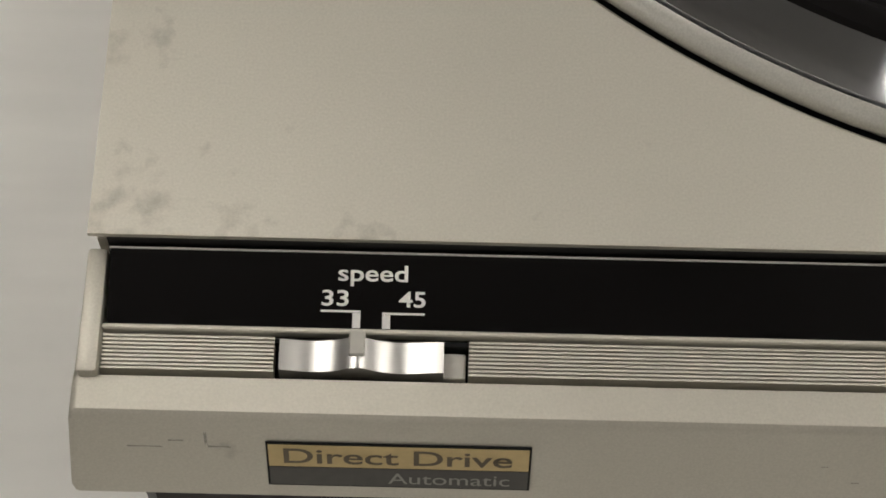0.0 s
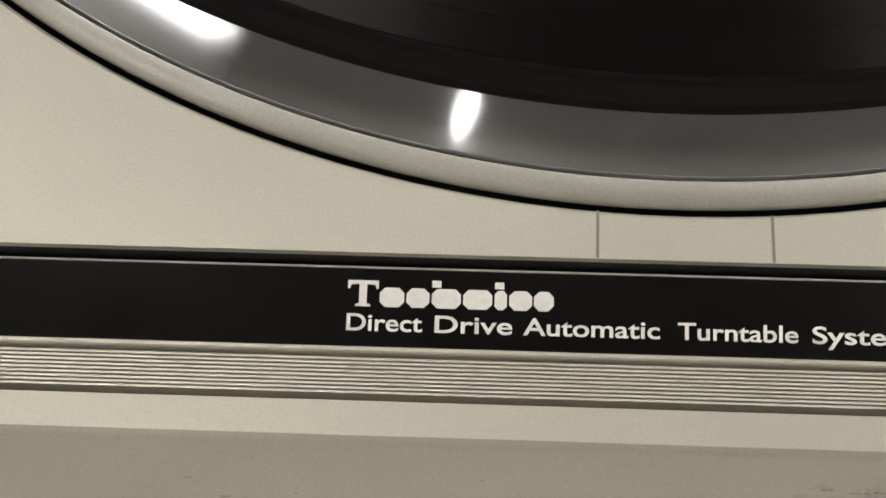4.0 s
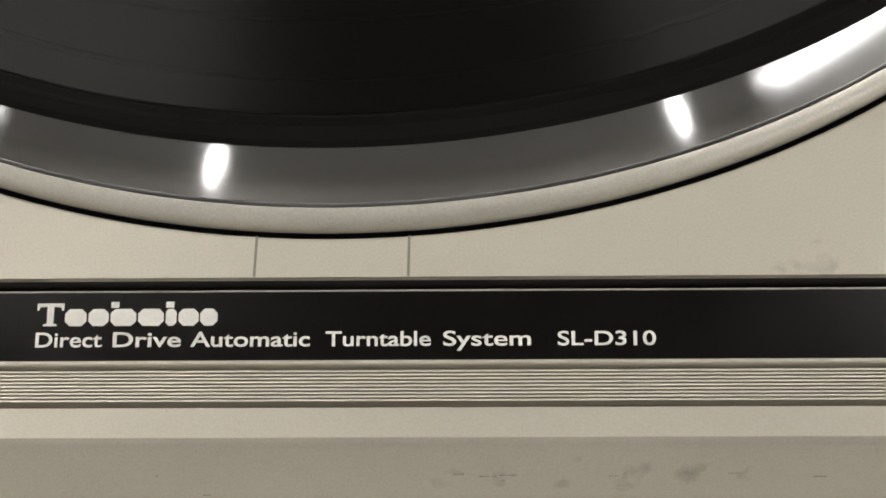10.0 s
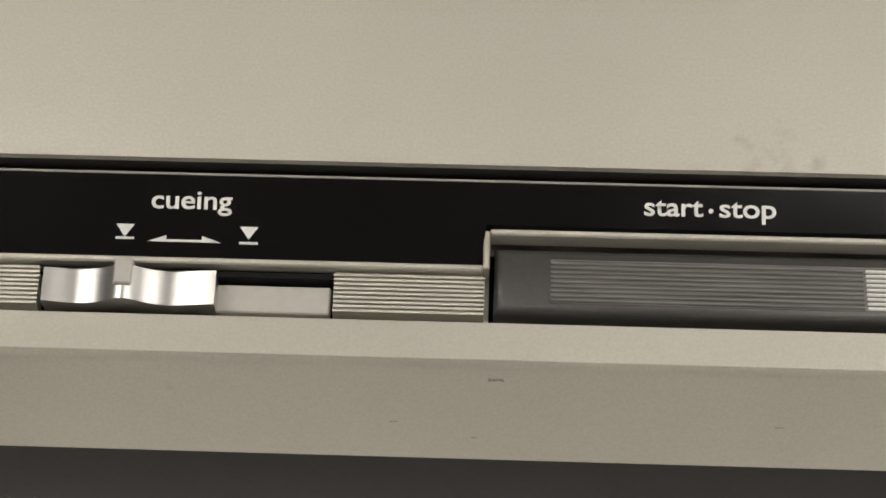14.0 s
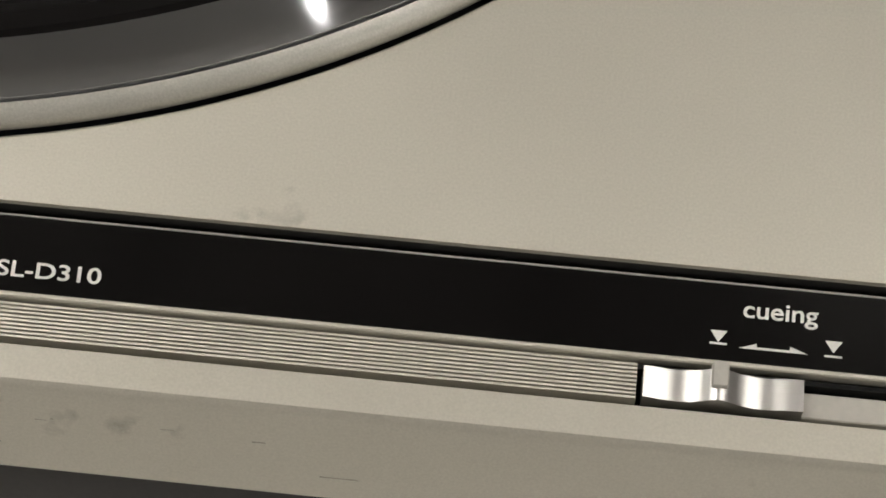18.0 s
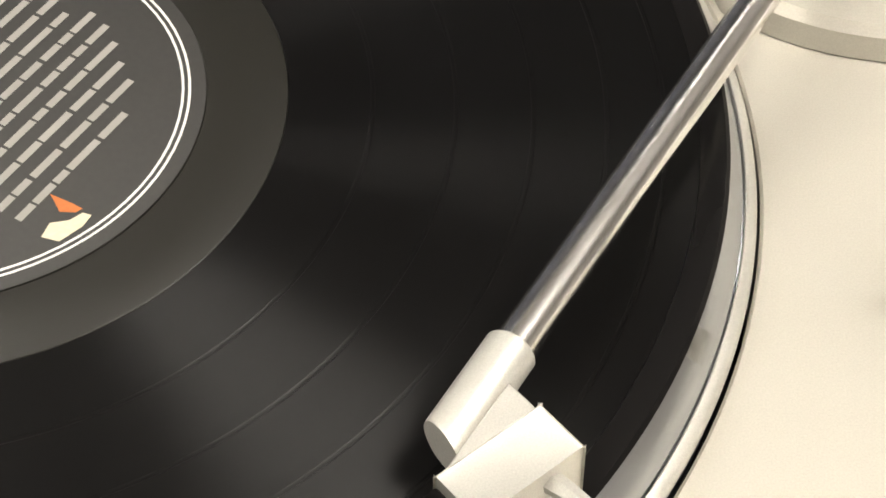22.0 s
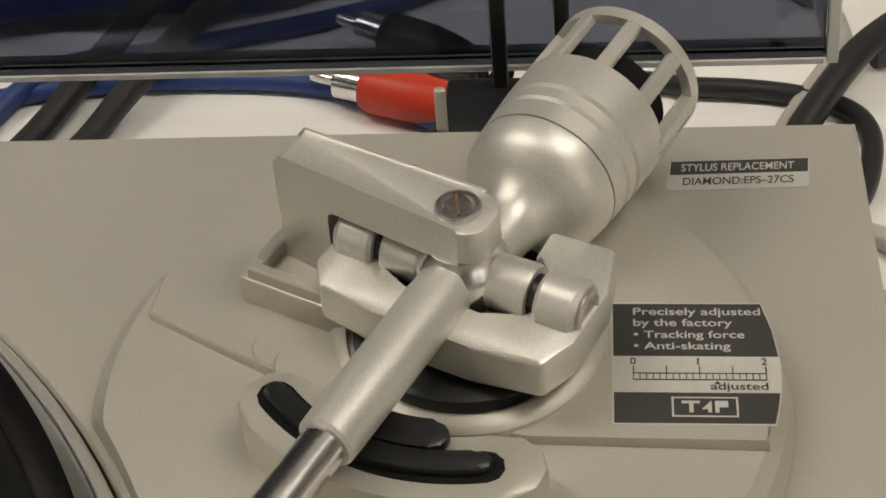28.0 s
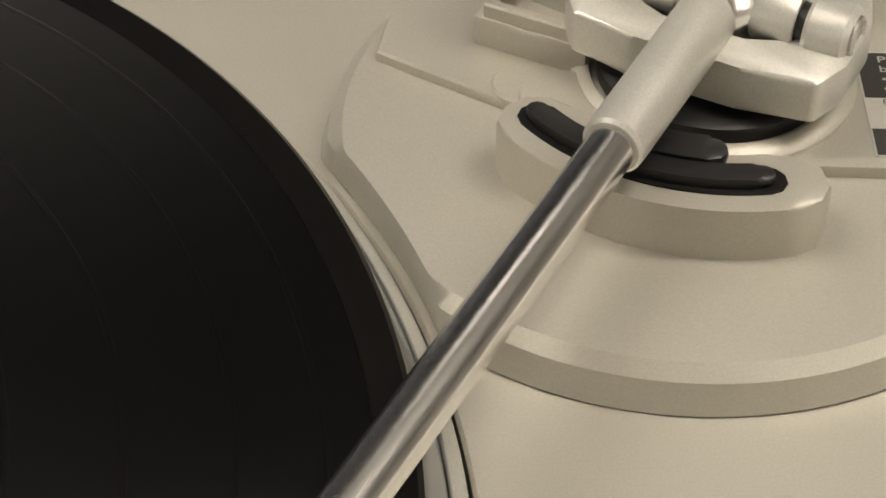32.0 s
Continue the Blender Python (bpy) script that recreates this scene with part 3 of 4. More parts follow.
for a, b in zip(rims, rims[1:]):
    for k in range(len(a)):
        bm.faces.new((a[k], a[(k + 1) % len(a)], b[(k + 1) % len(a)], b[k]))
bm.faces.new(rims[-1])
part("arm_base", bm, CHAMPAGNE, turntable, "round raised tonearm base with a bevelled rim")

PVX, PVY = 0.1428, 0.0867
ARM = Vector((0.4529, 0.8916, 0.0))
AM = frame_on((PVX, PVY, 0), ARM)            # x runs back along the arm, y to the left of it


def arm_part(name, build, mat, parent, label=""):
    bm = bmesh.new()
    build(bm)
    for v in bm.verts:
        v.co = AM @ v.co
    return part(name, bm, mat, parent, label)


def turned_x(bm, prof, y=0.0, z=0.0, n=40, x=0.0):
    """Turn a profile of (radius, x) round an axis along local x."""
    lathe(bm, prof, n, Matrix.Translation((x, y, z)) @ Matrix.Rotation(radians(90), 4, "Y"))


def turned_y(bm, prof, x=0.0, z=0.0, n=36):
    lathe(bm, prof, n, Matrix.Translation((x, 0, z)) @ Matrix.Rotation(radians(-90), 4, "X"))


def turned_z(bm, prof, x=0.0, y=0.0, n=48):
    lathe(bm, prof, n, Matrix.Translation((x, y, 0)))


AZ, DROP = 0.0245, 0.0040                    # height of the arm's axis and its fall to the front
PZ = BZ + 0.0020                             # plateau of the arm base


def tube_part(name, prof, mat, parent, label="", n=40, slant=0.0):
    """A turned piece of the sloping arm; slant cuts its front end at an angle."""
    bm = bmesh.new()
    turned_x(bm, prof, 0, 0, n)
    front = min(v.co.x for v in bm.verts)
    for v in bm.verts:
        if slant and v.co.x < front + 0.002:
            v.co.x += slant * v.co.y
        v.co.z += AZ + DROP * v.co.x
        v.co = AM @ v.co
    return part(name, bm, mat, parent, label)


# turret under the bearing
arm_part("turret", lambda bm: turned_z(bm, [(0.0228, BZ), (0.0228, PZ + 0.0008), (0.0218, PZ + 0.0018), (0.0200, PZ + 0.0022), (0.0196, PZ + 0.0014), (0, PZ + 0.0014)]), CHAMPAGNE, turntable)
arm_part("turret_ring", lambda bm: turned_z(bm, [(0.0188, PZ + 0.0014), (0.0188, PZ + 0.0040), (0.0175, PZ + 0.0046), (0, PZ + 0.0046)]), BLACK_PLASTIC, turntable)


def socket(bm):
    box(bm, -0.0097, 0.0130, 0.0180, 0.0385, BZ, 0.0148, 0.0010)


bridge_socket = arm_part("bridge_socket", socket, CHAMPAGNE, turntable, "raised socket that holds the bridge")
for x0, x1, y0, y1 in ((-0.0092, -0.0072, 0.0180, 0.0368), (0.0107, 0.0125, 0.0180, 0.0368), (-0.0071, 0.0106, 0.0345, 0.0368)):
    arm_part("socket_lip", lambda bm: box(bm, x0, x1, y0, y1, 0.0144, 0.0172, 0.0003, 1), CHAMPAGNE, bridge_socket)
BT = 0.0368


def bridge(bm):
    out = [(0.0330, 0.0145), (0.0330, BT - 0.0016), (0.0318, BT), (-0.0062, BT), (-0.0062, BT - 0.0066), (0.0222, BT - 0.0066), (0.0234, BT - 0.0074), (0.0238, BT - 0.0092), (0.0238, 0.0145)]
    a = [bm.verts.new((-0.0054 + 0.11 * max(0, y), y, z)) for y, z in out]
    b = [bm.verts.new((0.0054 + 0.02 * max(0, y), y, z)) for y, z in out]
    n = len(out)
    bm.faces.new(a)
    bm.faces.new(b[::-1])
    for i in range(n):
        bm.faces.new((a[i], a[(i + 1) % n], b[(i + 1) % n], b[i]))
    ends = [e for e in bm.edges if all(v.co.y < -0.0054 for v in e.verts) and abs(e.verts[0].co.z - e.verts[1].co.z) > 0.002]
    bmesh.ops.bevel(bm, geom=ends, offset=0.0044, segments=7, affect="EDGES", profile=0.5)
    rims = [e for e in bm.edges if len(e.link_faces) == 2 and e.calc_face_angle(0) > 1.0]
    bmesh.ops.bevel(bm, geom=rims, offset=0.0006, segments=2, affect="EDGES", profile=0.5)


arm_bridge = arm_part("bearing_bridge", bridge, ARM_SILVER, turntable, "silver arched bridge over the arm bearing")
bridge_screw = arm_part("bridge_screw", lambda bm: turned_z(bm, [(0.0037, BT - 0.0004), (0.0037, BT + 0.0006), (0.0033, BT + 0.0010), (0.0028, BT + 0.0010), (0.0026, BT + 0.0003), (0.0024, BT + 0.0003), (0.0022, BT + 0.0008), (0, BT + 0.0009)]), STEEL, arm_bridge, "steel slotted screw with rust in its slot")
arm_part("screw_slot", lambda bm: box(bm, -0.0024, 0.0024, -0.0003, 0.0003, BT + 0.0008, BT + 0.00105, m=Matrix.Rotation(radians(35), 4, "Z")), RUST, bridge_screw, "rusty slot")

tonearm = tube_part("tonearm", [(0, -0.2030), (0.0037, -0.2030), (0.0037, -0.030), (0, -0.030)], CHROME, turntable, "straight chromed tonearm tube")
tube_part("arm_sleeve", [(0.0030, -0.0412), (0.0042, -0.0414), (0.0047, -0.0408), (0.0048, -0.0380), (0.0049, -0.010), (0.0047, -0.003), (0.003, 0.0015), (0, 0.002)], ARM_SILVER, tonearm, "satin silver sleeve")
HZ = 0.0240                                  # height of the tilting axis


def hub(bm):
    turned_z(bm, [(0.0070, 0.0150), (0.0078, 0.0195), (0.0078, 0.0255), (0.0072, 0.0272), (0.0062, 0.0284), (0.0055, 0.0300), (0, 0.0300)])


arm_part("bearing_hub", hub, CHROME, tonearm, "polished bearing hub")
for s in (1, -1):
    arm_part("inner_bearing", lambda bm: turned_y(bm, [(0, s * 0.005), (0.0046, s * 0.005), (0.0048, s * 0.0122), (0.0044, s * 0.0130), (0, s * 0.0130)], 0, HZ), ARM_SILVER, tonearm)
    arm_part("bearing_pin", lambda bm: turned_y(bm, [(0, s * 0.0125), (0.0034, s * 0.0125), (0.0034, s * 0.0150), (0, s * 0.0150)], 0, HZ), BLACK_PLASTIC, tonearm)


def yoke(bm):
    for s in (1, -1):
        turned_y(bm, [(0, s * 0.0146), (0.0044, s * 0.0146), (0.0049, s * 0.0153), (0.0049, s * 0.0208), (0.0042, s * 0.0217), (0, s * 0.0217)], 0, HZ)
    out = [(-0.0140, -0.0085), (-0.0125, -0.0205), (-0.0060, -0.0228), (0.0060, -0.0228), (0.0155, -0.0195), (0.0150, -0.0080), (0.0080, -0.0085), (0.0055, -0.0145), (-0.0045, -0.0145), (-0.0078, -0.0070), (-0.0078, 0.0070),
           (-0.0045, 0.0145), (0.0055, 0.0145), (0.0080, 0.0085), (0.0150, 0.0080), (0.0150, 0.0180), (0.0060, 0.0228), (-0.0075, 0.0232), (-0.0125, 0.0195), (-0.0140, 0.0085)]
    prism(bm, out, 0.0155, 0.0232, None, 0.0010, 2)


arm_yoke = arm_part("bearing_yoke", yoke, ARM_SILVER, turntable, "cast silver bearing yoke")
for s in (1, -1):
    arm_part("bearing_screw", lambda bm: turned_y(bm, [(0.0036, s * 0.0214), (0.0036, s * 0.0222), (0.0030, s * 0.0225), (0.0026, s * 0.0220), (0, s * 0.0220)], 0, HZ), STEEL, arm_yoke, "steel bearing screw")

CWZ = 0.0212
arm_part("rear_neck", lambda bm: turned_x(bm, [(0, 0.004), (0.0050, 0.006), (0.0052, 0.013), (0.0060, 0.0165), (0.0088, 0.0195), (0.0114, 0.0215), (0.0128, 0.0240), (0.0132, 0.0275), (0, 0.0277)], 0, CWZ), ARM_SILVER, tonearm)


cw = arm_part("counterweight", lambda bm: turned_x(bm, [(0, 0.0278), (0.0133, 0.0278), (0.0135, 0.0318), (0.0131, 0.0322), (0.0136, 0.0328), (0.0137, 0.0350), (0.0132, 0.0356), (0.0138, 0.0362), (0.0139, 0.0445), (0.0121, 0.0447), (0.0120, 0.0435), (0, 0.0435)], 0, CWZ, 56), ARM_SILVER, tonearm, "silver counterweight with a slotted cage end")
arm_part("cage_ring", lambda bm: turned_x(bm, [(0.0139, 0.0570), (0.0140, 0.0595), (0.0134, 0.0602), (0.0122, 0.0602), (0.0120, 0.0570), (0.0139, 0.0570)], 0, CWZ, 56), ARM_SILVER, cw)
for k in range(9):
    turn_k = Matrix.Translation((0, 0, CWZ)) @ Matrix.Rotation(2 * math.pi * (k + 0.3) / 9, 4, "X")
    arm_part("cage_bar", lambda bm: box(bm, 0.0443, 0.0572, -0.0014, 0.0014, 0.0121, 0.0139, 0.0003, 1, turn_k), ARM_SILVER, cw)
arm_part("weight_core", lambda bm: turned_x(bm, [(0, 0.0437), (0.0108, 0.0437), (0.0108, 0.0520), (0.0100, 0.0525), (0, 0.0525)], 0, CWZ), BLACK_MATT, cw, "black weight inside the cage")

# cueing block and lever
def arc_band(r0, r1, a0, a1, n=24, cap=5):
    """An outline that follows a ring round the pivot, with round ends (degrees)."""
    mid, half = (r0 + r1) / 2, (r1 - r0) / 2
    pts = [(r1 * math.cos(radians(a0 + (a1 - a0) * k / n)), r1 * math.sin(radians(a0 + (a1 - a0) * k / n))) for k in range(n + 1)]
    for end, sign in ((a1, 1), (a0, -1)):
        cx, cy = mid * math.cos(radians(end)), mid * math.sin(radians(end))
        for k in range(1, cap):
            t = radians(end + (sign * 180 * k / cap if sign > 0 else 180 + 180 * k / cap))
            pts.append((cx + half * math.cos(t), cy + half * math.sin(t)))
        if sign > 0:
            pts += [(r0 * math.cos(radians(a1 + (a0 - a1) * k / n)), r0 * math.sin(radians(a1 + (a0 - a1) * k / n))) for k in range(n + 1)]
    return pts


PV = Matrix.Translation((PVX, PVY, 0))
CT = 0.0165                                  # top of the cueing block
bm = bmesh.new()
prism(bm, arc_band(0.0288, 0.0415, -144, -78), BZ, CT, PV, 0.0009, 2, True)
cue_block = part("cueing_block", bm, CHAMPAGNE, turntable, "curved raised cueing block")
bm = bmesh.new()
prism(bm, arc_band(0.0320, 0.0380, -145, -83), CT - 0.0003, CT + 0.00025, PV)
part("cueing_slot", bm, BLACK_MATT, cue_block)
bm = bmesh.new()
prism(bm, arc_band(0.0331, 0.0369, -145, -84), CT + 0.0002, CT + 0.0020, PV, 0.0008, 2)
prism(bm, arc_band(0.0276, 0.0332, -112, -97), CT + 0.0002, CT + 0.0026, PV, 0.0008, 2)
part("cueing_lever", bm, BLACK_PLASTIC, cue_block, "curved black cueing lift bar")

# arm rest
rest = Matrix.Translation((0.1424, -0.0425, 0))
bm = bmesh.new()
lathe(bm, [(0.0036, 0.002), (0.0036, 0.0098), (0.0044, 0.0102), (0.0049, 0.0098), (0.0049, 0.0)], 40, rest)
post = part("arm_rest_post", bm, CHAMPAGNE, turntable, "short silver post of the arm rest")
bm = bmesh.new()
lathe(bm, [(0.0034, 0.0085), (0.0034, 0.0092), (0.0022, 0.0096), (0.0022, 0.0150), (0, 0.0150)], 24, rest)
part("rest_stem", bm, CLIP, post)

# fork of the arm rest
bm = bmesh.new()
hook = [(-0.0066, 0.0180), (-0.0068, 0.0222), (-0.0040, 0.0220), (-0.0030, 0.0200), (0.0, 0.0190), (0.0030, 0.0202), (0.0044, 0.0235), (0.0050, 0.0310), (0.0056, 0.0372), (0.0074, 0.0368), (0.0078, 0.0290), (0.0076, 0.0210), (0.0058, 0.0168), (0.0025, 0.0148), (-0.0025, 0.0148), (-0.0052, 0.0160)]
prism(bm, hook, -0.0025, 0.0025, rest @ Matrix.Rotation(radians(90), 4, "X"), 0.0004, 1)
part("rest_fork", bm, CLIP, post, "dark plastic fork that holds the arm")
bm = bmesh.new()
loop = [rest @ Vector((0.0084 + 0.0040 * math.cos(radians(a)), 0, 0.0245 + 0.0052 * math.sin(radians(a)))) for a in range(110, -100, -15)]
hose(bm, loop, 0.0012, 8)
box(bm, 0.0060, 0.0150, -0.0020, 0.0020, 0.0172, 0.0205, 0.0004, 1, rest)
part("rest_clip", bm, CLIP, post, "dark plastic locking clip loop")

# plateau of the arm base, small disc
bm = bmesh.new()
pl = [(0.0885, 0.0930), (0.1095, 0.0800), (0.1200, 0.0760), (0.1360, 0.0680), (0.1530, 0.0645), (0.1900, 0.0628)]
pl += [(BX + (BR - 0.0042) * math.cos(radians(a)), BY + (BR - 0.0042) * math.sin(radians(a))) for a in range(-14, 160, 6)]
prism(bm, pl, BZ - 0.0002, PZ, None, 0.0004, 1, True)
part("base_plateau", bm, CHAMPAGNE, turntable)
bm = bmesh.new()
lathe(bm, [(0, PZ + 0.0006), (0.0048, PZ + 0.0006), (0.0052, PZ + 0.0002), (0.0052, BZ)], 32, Matrix.Translation((0.1124, 0.0842, 0)))
part("base_boss", bm, CHAMPAGNE, turntable)
bm = bmesh.new()
lathe(bm, [(0, PZ + 0.0016), (0.0066, PZ + 0.0016), (0.0070, PZ + 0.0010), (0.0072, BZ)], 40, Matrix.Translation((0.1185, 0.0793, 0)))
part("base_boss", bm, CHAMPAGNE, turntable)

# ---------------------------------------------------------------- headshell and cartridge
HC, HB, HD, HA = Vector((0.0562, -0.1132, 0)), Vector((0.0720, -0.0986, 0)), Vector((0.0490, -0.1057, 0)), Vector((0.0597, -0.0862, 0))
HTOP, HBOT = 0.0280, 0.0158
hx = (HC - HB).normalized()                 # forwards, towards the stylus
HM = frame_on((HC + HD) / 2, hx)            # x forwards, y to the spindle side, z up
HI = HM.inverted()
bm = bmesh.new()
w, ln = (HC - HD).length / 2, (HC - HB).length
box(bm, -ln, 0, -w, w, HBOT, HTOP, 0.0005, 2, HM)
headshell = part("headshell", bm, ARM_SILVER, tonearm, "silver plug-in headshell block")
e = HD + (HB - HC)
bm = bmesh.new()
prism(bm, [tuple(v.xy) for v in (HD + (e - HD) * 0.05, e - (e - HD) * 0.02, HA)], HBOT + 0.004, HTOP - 0.0003, None, 0.0003, 1)
part("headshell_web", bm, ARM_SILVER, headshell)
tube_part("front_sleeve", [(0, -0.2060), (0.0046, -0.2060), (0.0047, -0.2053), (0.0047, -0.1835), (0.0040, -0.1828), (0, -0.1828)], ARM_SILVER, tonearm, "satin silver front sleeve with a slanted end", 40, 0.45)
# flat black disc stands for the shade inside the screw hole
bm = bmesh.new()
lathe(bm, [(0, 0.0003), (0.0015, 0.0003), (0.0015, -0.0002), (0, -0.0002)], 20, HM @ Matrix.Translation((-0.0041, w, 0.0186)) @ Matrix.Rotation(radians(-90), 4, "X"))
part("screw_hole", bm, BLACK_MATT, headshell)
bm = bmesh.new()
for k, (dx, ww) in enumerate(((0.0022, 0.0010), (0.0038, 0.0010), (0.0066, 0.0024))):
    box(bm, -dx - ww, -dx, w - 0.0001, w + 0.0002, 0.0212, 0.0236, m=HM)
part("stamped_mark", bm, GROOVE, headshell)
bm = bmesh.new()
lift = [HM @ Vector(p) for p in ((-0.0150, w - 0.0010, 0.0242), (-0.0156, w + 0.0040, 0.0250), (-0.0164, w + 0.0090, 0.0246), (-0.0172, w + 0.0145, 0.0232), (-0.0175, w + 0.0168, 0.0222), (-0.0176, w + 0.0172, 0.0200))]
line = spline(lift, 5)
hose(bm, line, [0.0021 - 0.0011 * min(1, k / 14) for k in range(len(line))], 6)
part("finger_lift", bm, ARM_SILVER, headshell, "curved silver finger lift")


def cart_box(name, x0, x1, y0, y1, z0, z1, mat, parent, label="", bevel=0.0003, slope=0.0, taper=0.0):
    bm = bmesh.new()
    box(bm, x0, x1, y0, y1, z0, z1, bevel, 1)
    for v in bm.verts:
        f = (v.co.x - x0) / (x1 - x0)
        v.co.z -= slope * f * ((v.co.z - HBOT) / (HTOP - HBOT) if taper else 1.0)
    for v in bm.verts:
        v.co = HM @ v.co
    return part(name, bm, mat, parent, label)


cartridge = cart_box("cartridge", 0.0004, 0.0106, -w + 0.0006, w - 0.0006, 0.0160, 0.0268, BLACK_GLOSS, tonearm, "glossy black plug-in cartridge")
bm = bmesh.new()
prism(bm, [(0.0105, 0.0158), (0.0105, 0.0258), (0.0247, 0.0166), (0.0247, 0.0154), (0.0225, 0.0146), (0.0180, 0.0142)], -w + 0.0010, w - 0.0010, HM @ Matrix.Rotation(radians(90), 4, "X"), 0.0003, 1)
part("stylus_holder", bm, BLACK_PLASTIC, cartridge, "black wedge-shaped stylus holder")
PLATE_AL = material("scratched_foil", (0.72, 0.71, 0.69), 0.28, 1.0, grain=0.25, grain_scale=700, blotch=0.2, blotch_scale=200, rough_var=0.12)
for s in (1, -1):
    bm = bmesh.new()
    y0, y1 = (0.0003, w - 0.0014) if s > 0 else (-w + 0.0014, -0.0003)
    a = [(0.0106, 0.0266), (0.0250, 0.0173), (0.0252, 0.0167), (0.0106, 0.0260)]
    prism(bm, a, -y1, -y0, HM @ Matrix.Rotation(radians(90), 4, "X"))
    part("nose_plate", bm, PLATE_AL, cartridge, "scratched bright metal nose plate", smooth=False)
bm = bmesh.new()
prism(bm, [(0.0066, 0.0166), (0.0078, 0.0218), (0.0236, 0.0156), (0.0228, 0.0144)], -w - 0.0004, -w + 0.0008, None, 0.0002, 1)
for v in bm.verts:
    v.co.z -= 0.0018 * (0.0218 - v.co.y) / 0.008
    v.co = HM @ Matrix.Rotation(radians(90), 4, "X") @ v.co
part("stylus_guard", bm, BLACK_GLOSS, cartridge)
bm = bmesh.new()
hose(bm, [HM @ Vector((0.0200, 0, 0.0145)), HM @ Vector((0.0225, 0, ZR + 0.0004))], [0.0003, 0.0001], 6)
part("stylus", bm, CHROME, cartridge)

# ---------------------------------------------------------------- lettering
def text_mesh(body, bold=0.0):
    cu = bpy.data.curves.new("words", "FONT")
    cu.body = body
    cu.offset = bold
    ob = bpy.data.objects.new("words", cu)
    scene.collection.objects.link(ob)
    me = bpy.data.meshes.new_from_object(ob.evaluated_get(bpy.context.evaluated_depsgraph_get()))
    bpy.data.objects.remove(ob)
    bpy.data.curves.remove(cu)
    return me


CAP = max(v.co.y for v in text_mesh("H").vertices)


def lettering(body, m, width, cap, mat, parent, name="lettering", bold=0.0):
    """Flat words, width and capital height in metres, from the left of the baseline at m's origin."""
    me = text_mesh(body, bold)
    x0, x1 = min(v.co.x for v in me.vertices), max(v.co.x for v in me.vertices)
    for v in me.vertices:
        v.co = m @ Vector(((v.co.x - x0) / (x1 - x0) * width, v.co.y / CAP * cap, 0.0))
    me.materials.append(mat)
    ob = new(name, me)
    ob.parent = parent
    return ob


def flat(bm, m, pts, h=0.00006):
    prism(bm, pts, 0, h, m)


tilt = math.atan2(PT[1] - PB[1], PT[0] - PB[0])


def panel_at(x, y):
    return Matrix.Translation((x, y, on_panel(y) + 0.00012)) @ Matrix.Rotation(tilt, 4, "X")


panel_words = [("speed", -0.1832, -0.1847, 0.0096, 0.0022), ("33", -0.1854, -0.1881, 0.0037, 0.0021), ("45", -0.1748, -0.1881, 0.0037, 0.0021),
               ("Direct", -0.0952, -0.1891, 0.0099, 0.0022), ("Drive", -0.0837, -0.1891, 0.0101, 0.0022), ("Automatic", -0.0722, -0.1891, 0.0177, 0.0022), ("Turntable", -0.0522, -0.1891, 0.0155, 0.0022), ("System", -0.0349, -0.1891, 0.0129, 0.0022), ("SL-D310", -0.0181, -0.1891, 0.0144, 0.0021),
               ("cueing", 0.0829, -0.1852, 0.0100, 0.0023), ("start", 0.1436, -0.1846, 0.0072, 0.0023), ("stop", 0.1528, -0.1846, 0.0069, 0.0023)]
for body, x, y, wd, cap in panel_words:
    lettering(body, panel_at(x, y), wd, cap, PRINT, turntable, "panel_lettering", 0.014)
bm = bmesh.new()
for x0, x1, y0, y1 in ((-0.1855, -0.1800, -0.1890, -0.1887), (-0.1811, -0.1800, -0.1911, -0.1890), (-0.1770, -0.1712, -0.1892, -0.1889), (-0.1770, -0.1759, -0.1911, -0.1892)):
    flat(bm, panel_at(x0, y0), [(0, 0), (x1 - x0, 0), (x1 - x0, y1 - y0), (0, y1 - y0)])
part("speed_marks", bm, PRINT, turntable, smooth=False)
for x, low in ((0.0787, -0.1891), (0.0940, -0.1894)):
    bm = bmesh.new()
    flat(bm, panel_at(x, -0.1888), [(0.00115, 0), (0.0023, 0.0016), (0, 0.0016)])
    flat(bm, panel_at(x, low), [(0, 0), (0.0023, 0), (0.0023, 0.0003), (0, 0.0003)])
    part("cueing_mark", bm, PRINT, turntable, smooth=False)
bm = bmesh.new()
flat(bm, panel_at(0.0826, -0.1893), [(0, 0), (0.0092, 0), (0.0068, 0.0008), (0.0068, 0.0003), (0.0024, 0.0003), (0.0024, 0.0008)])
part("cueing_arrow", bm, PRINT, turntable, smooth=False)
bm = bmesh.new()
flat(bm, panel_at(0.15145, -0.1839), [(0.0003 + 0.0003 * math.cos(radians(a)), 0.0003 * math.sin(radians(a))) for a in range(0, 360, 30)])
part("stop_dot", bm, PRINT, turntable, smooth=False)
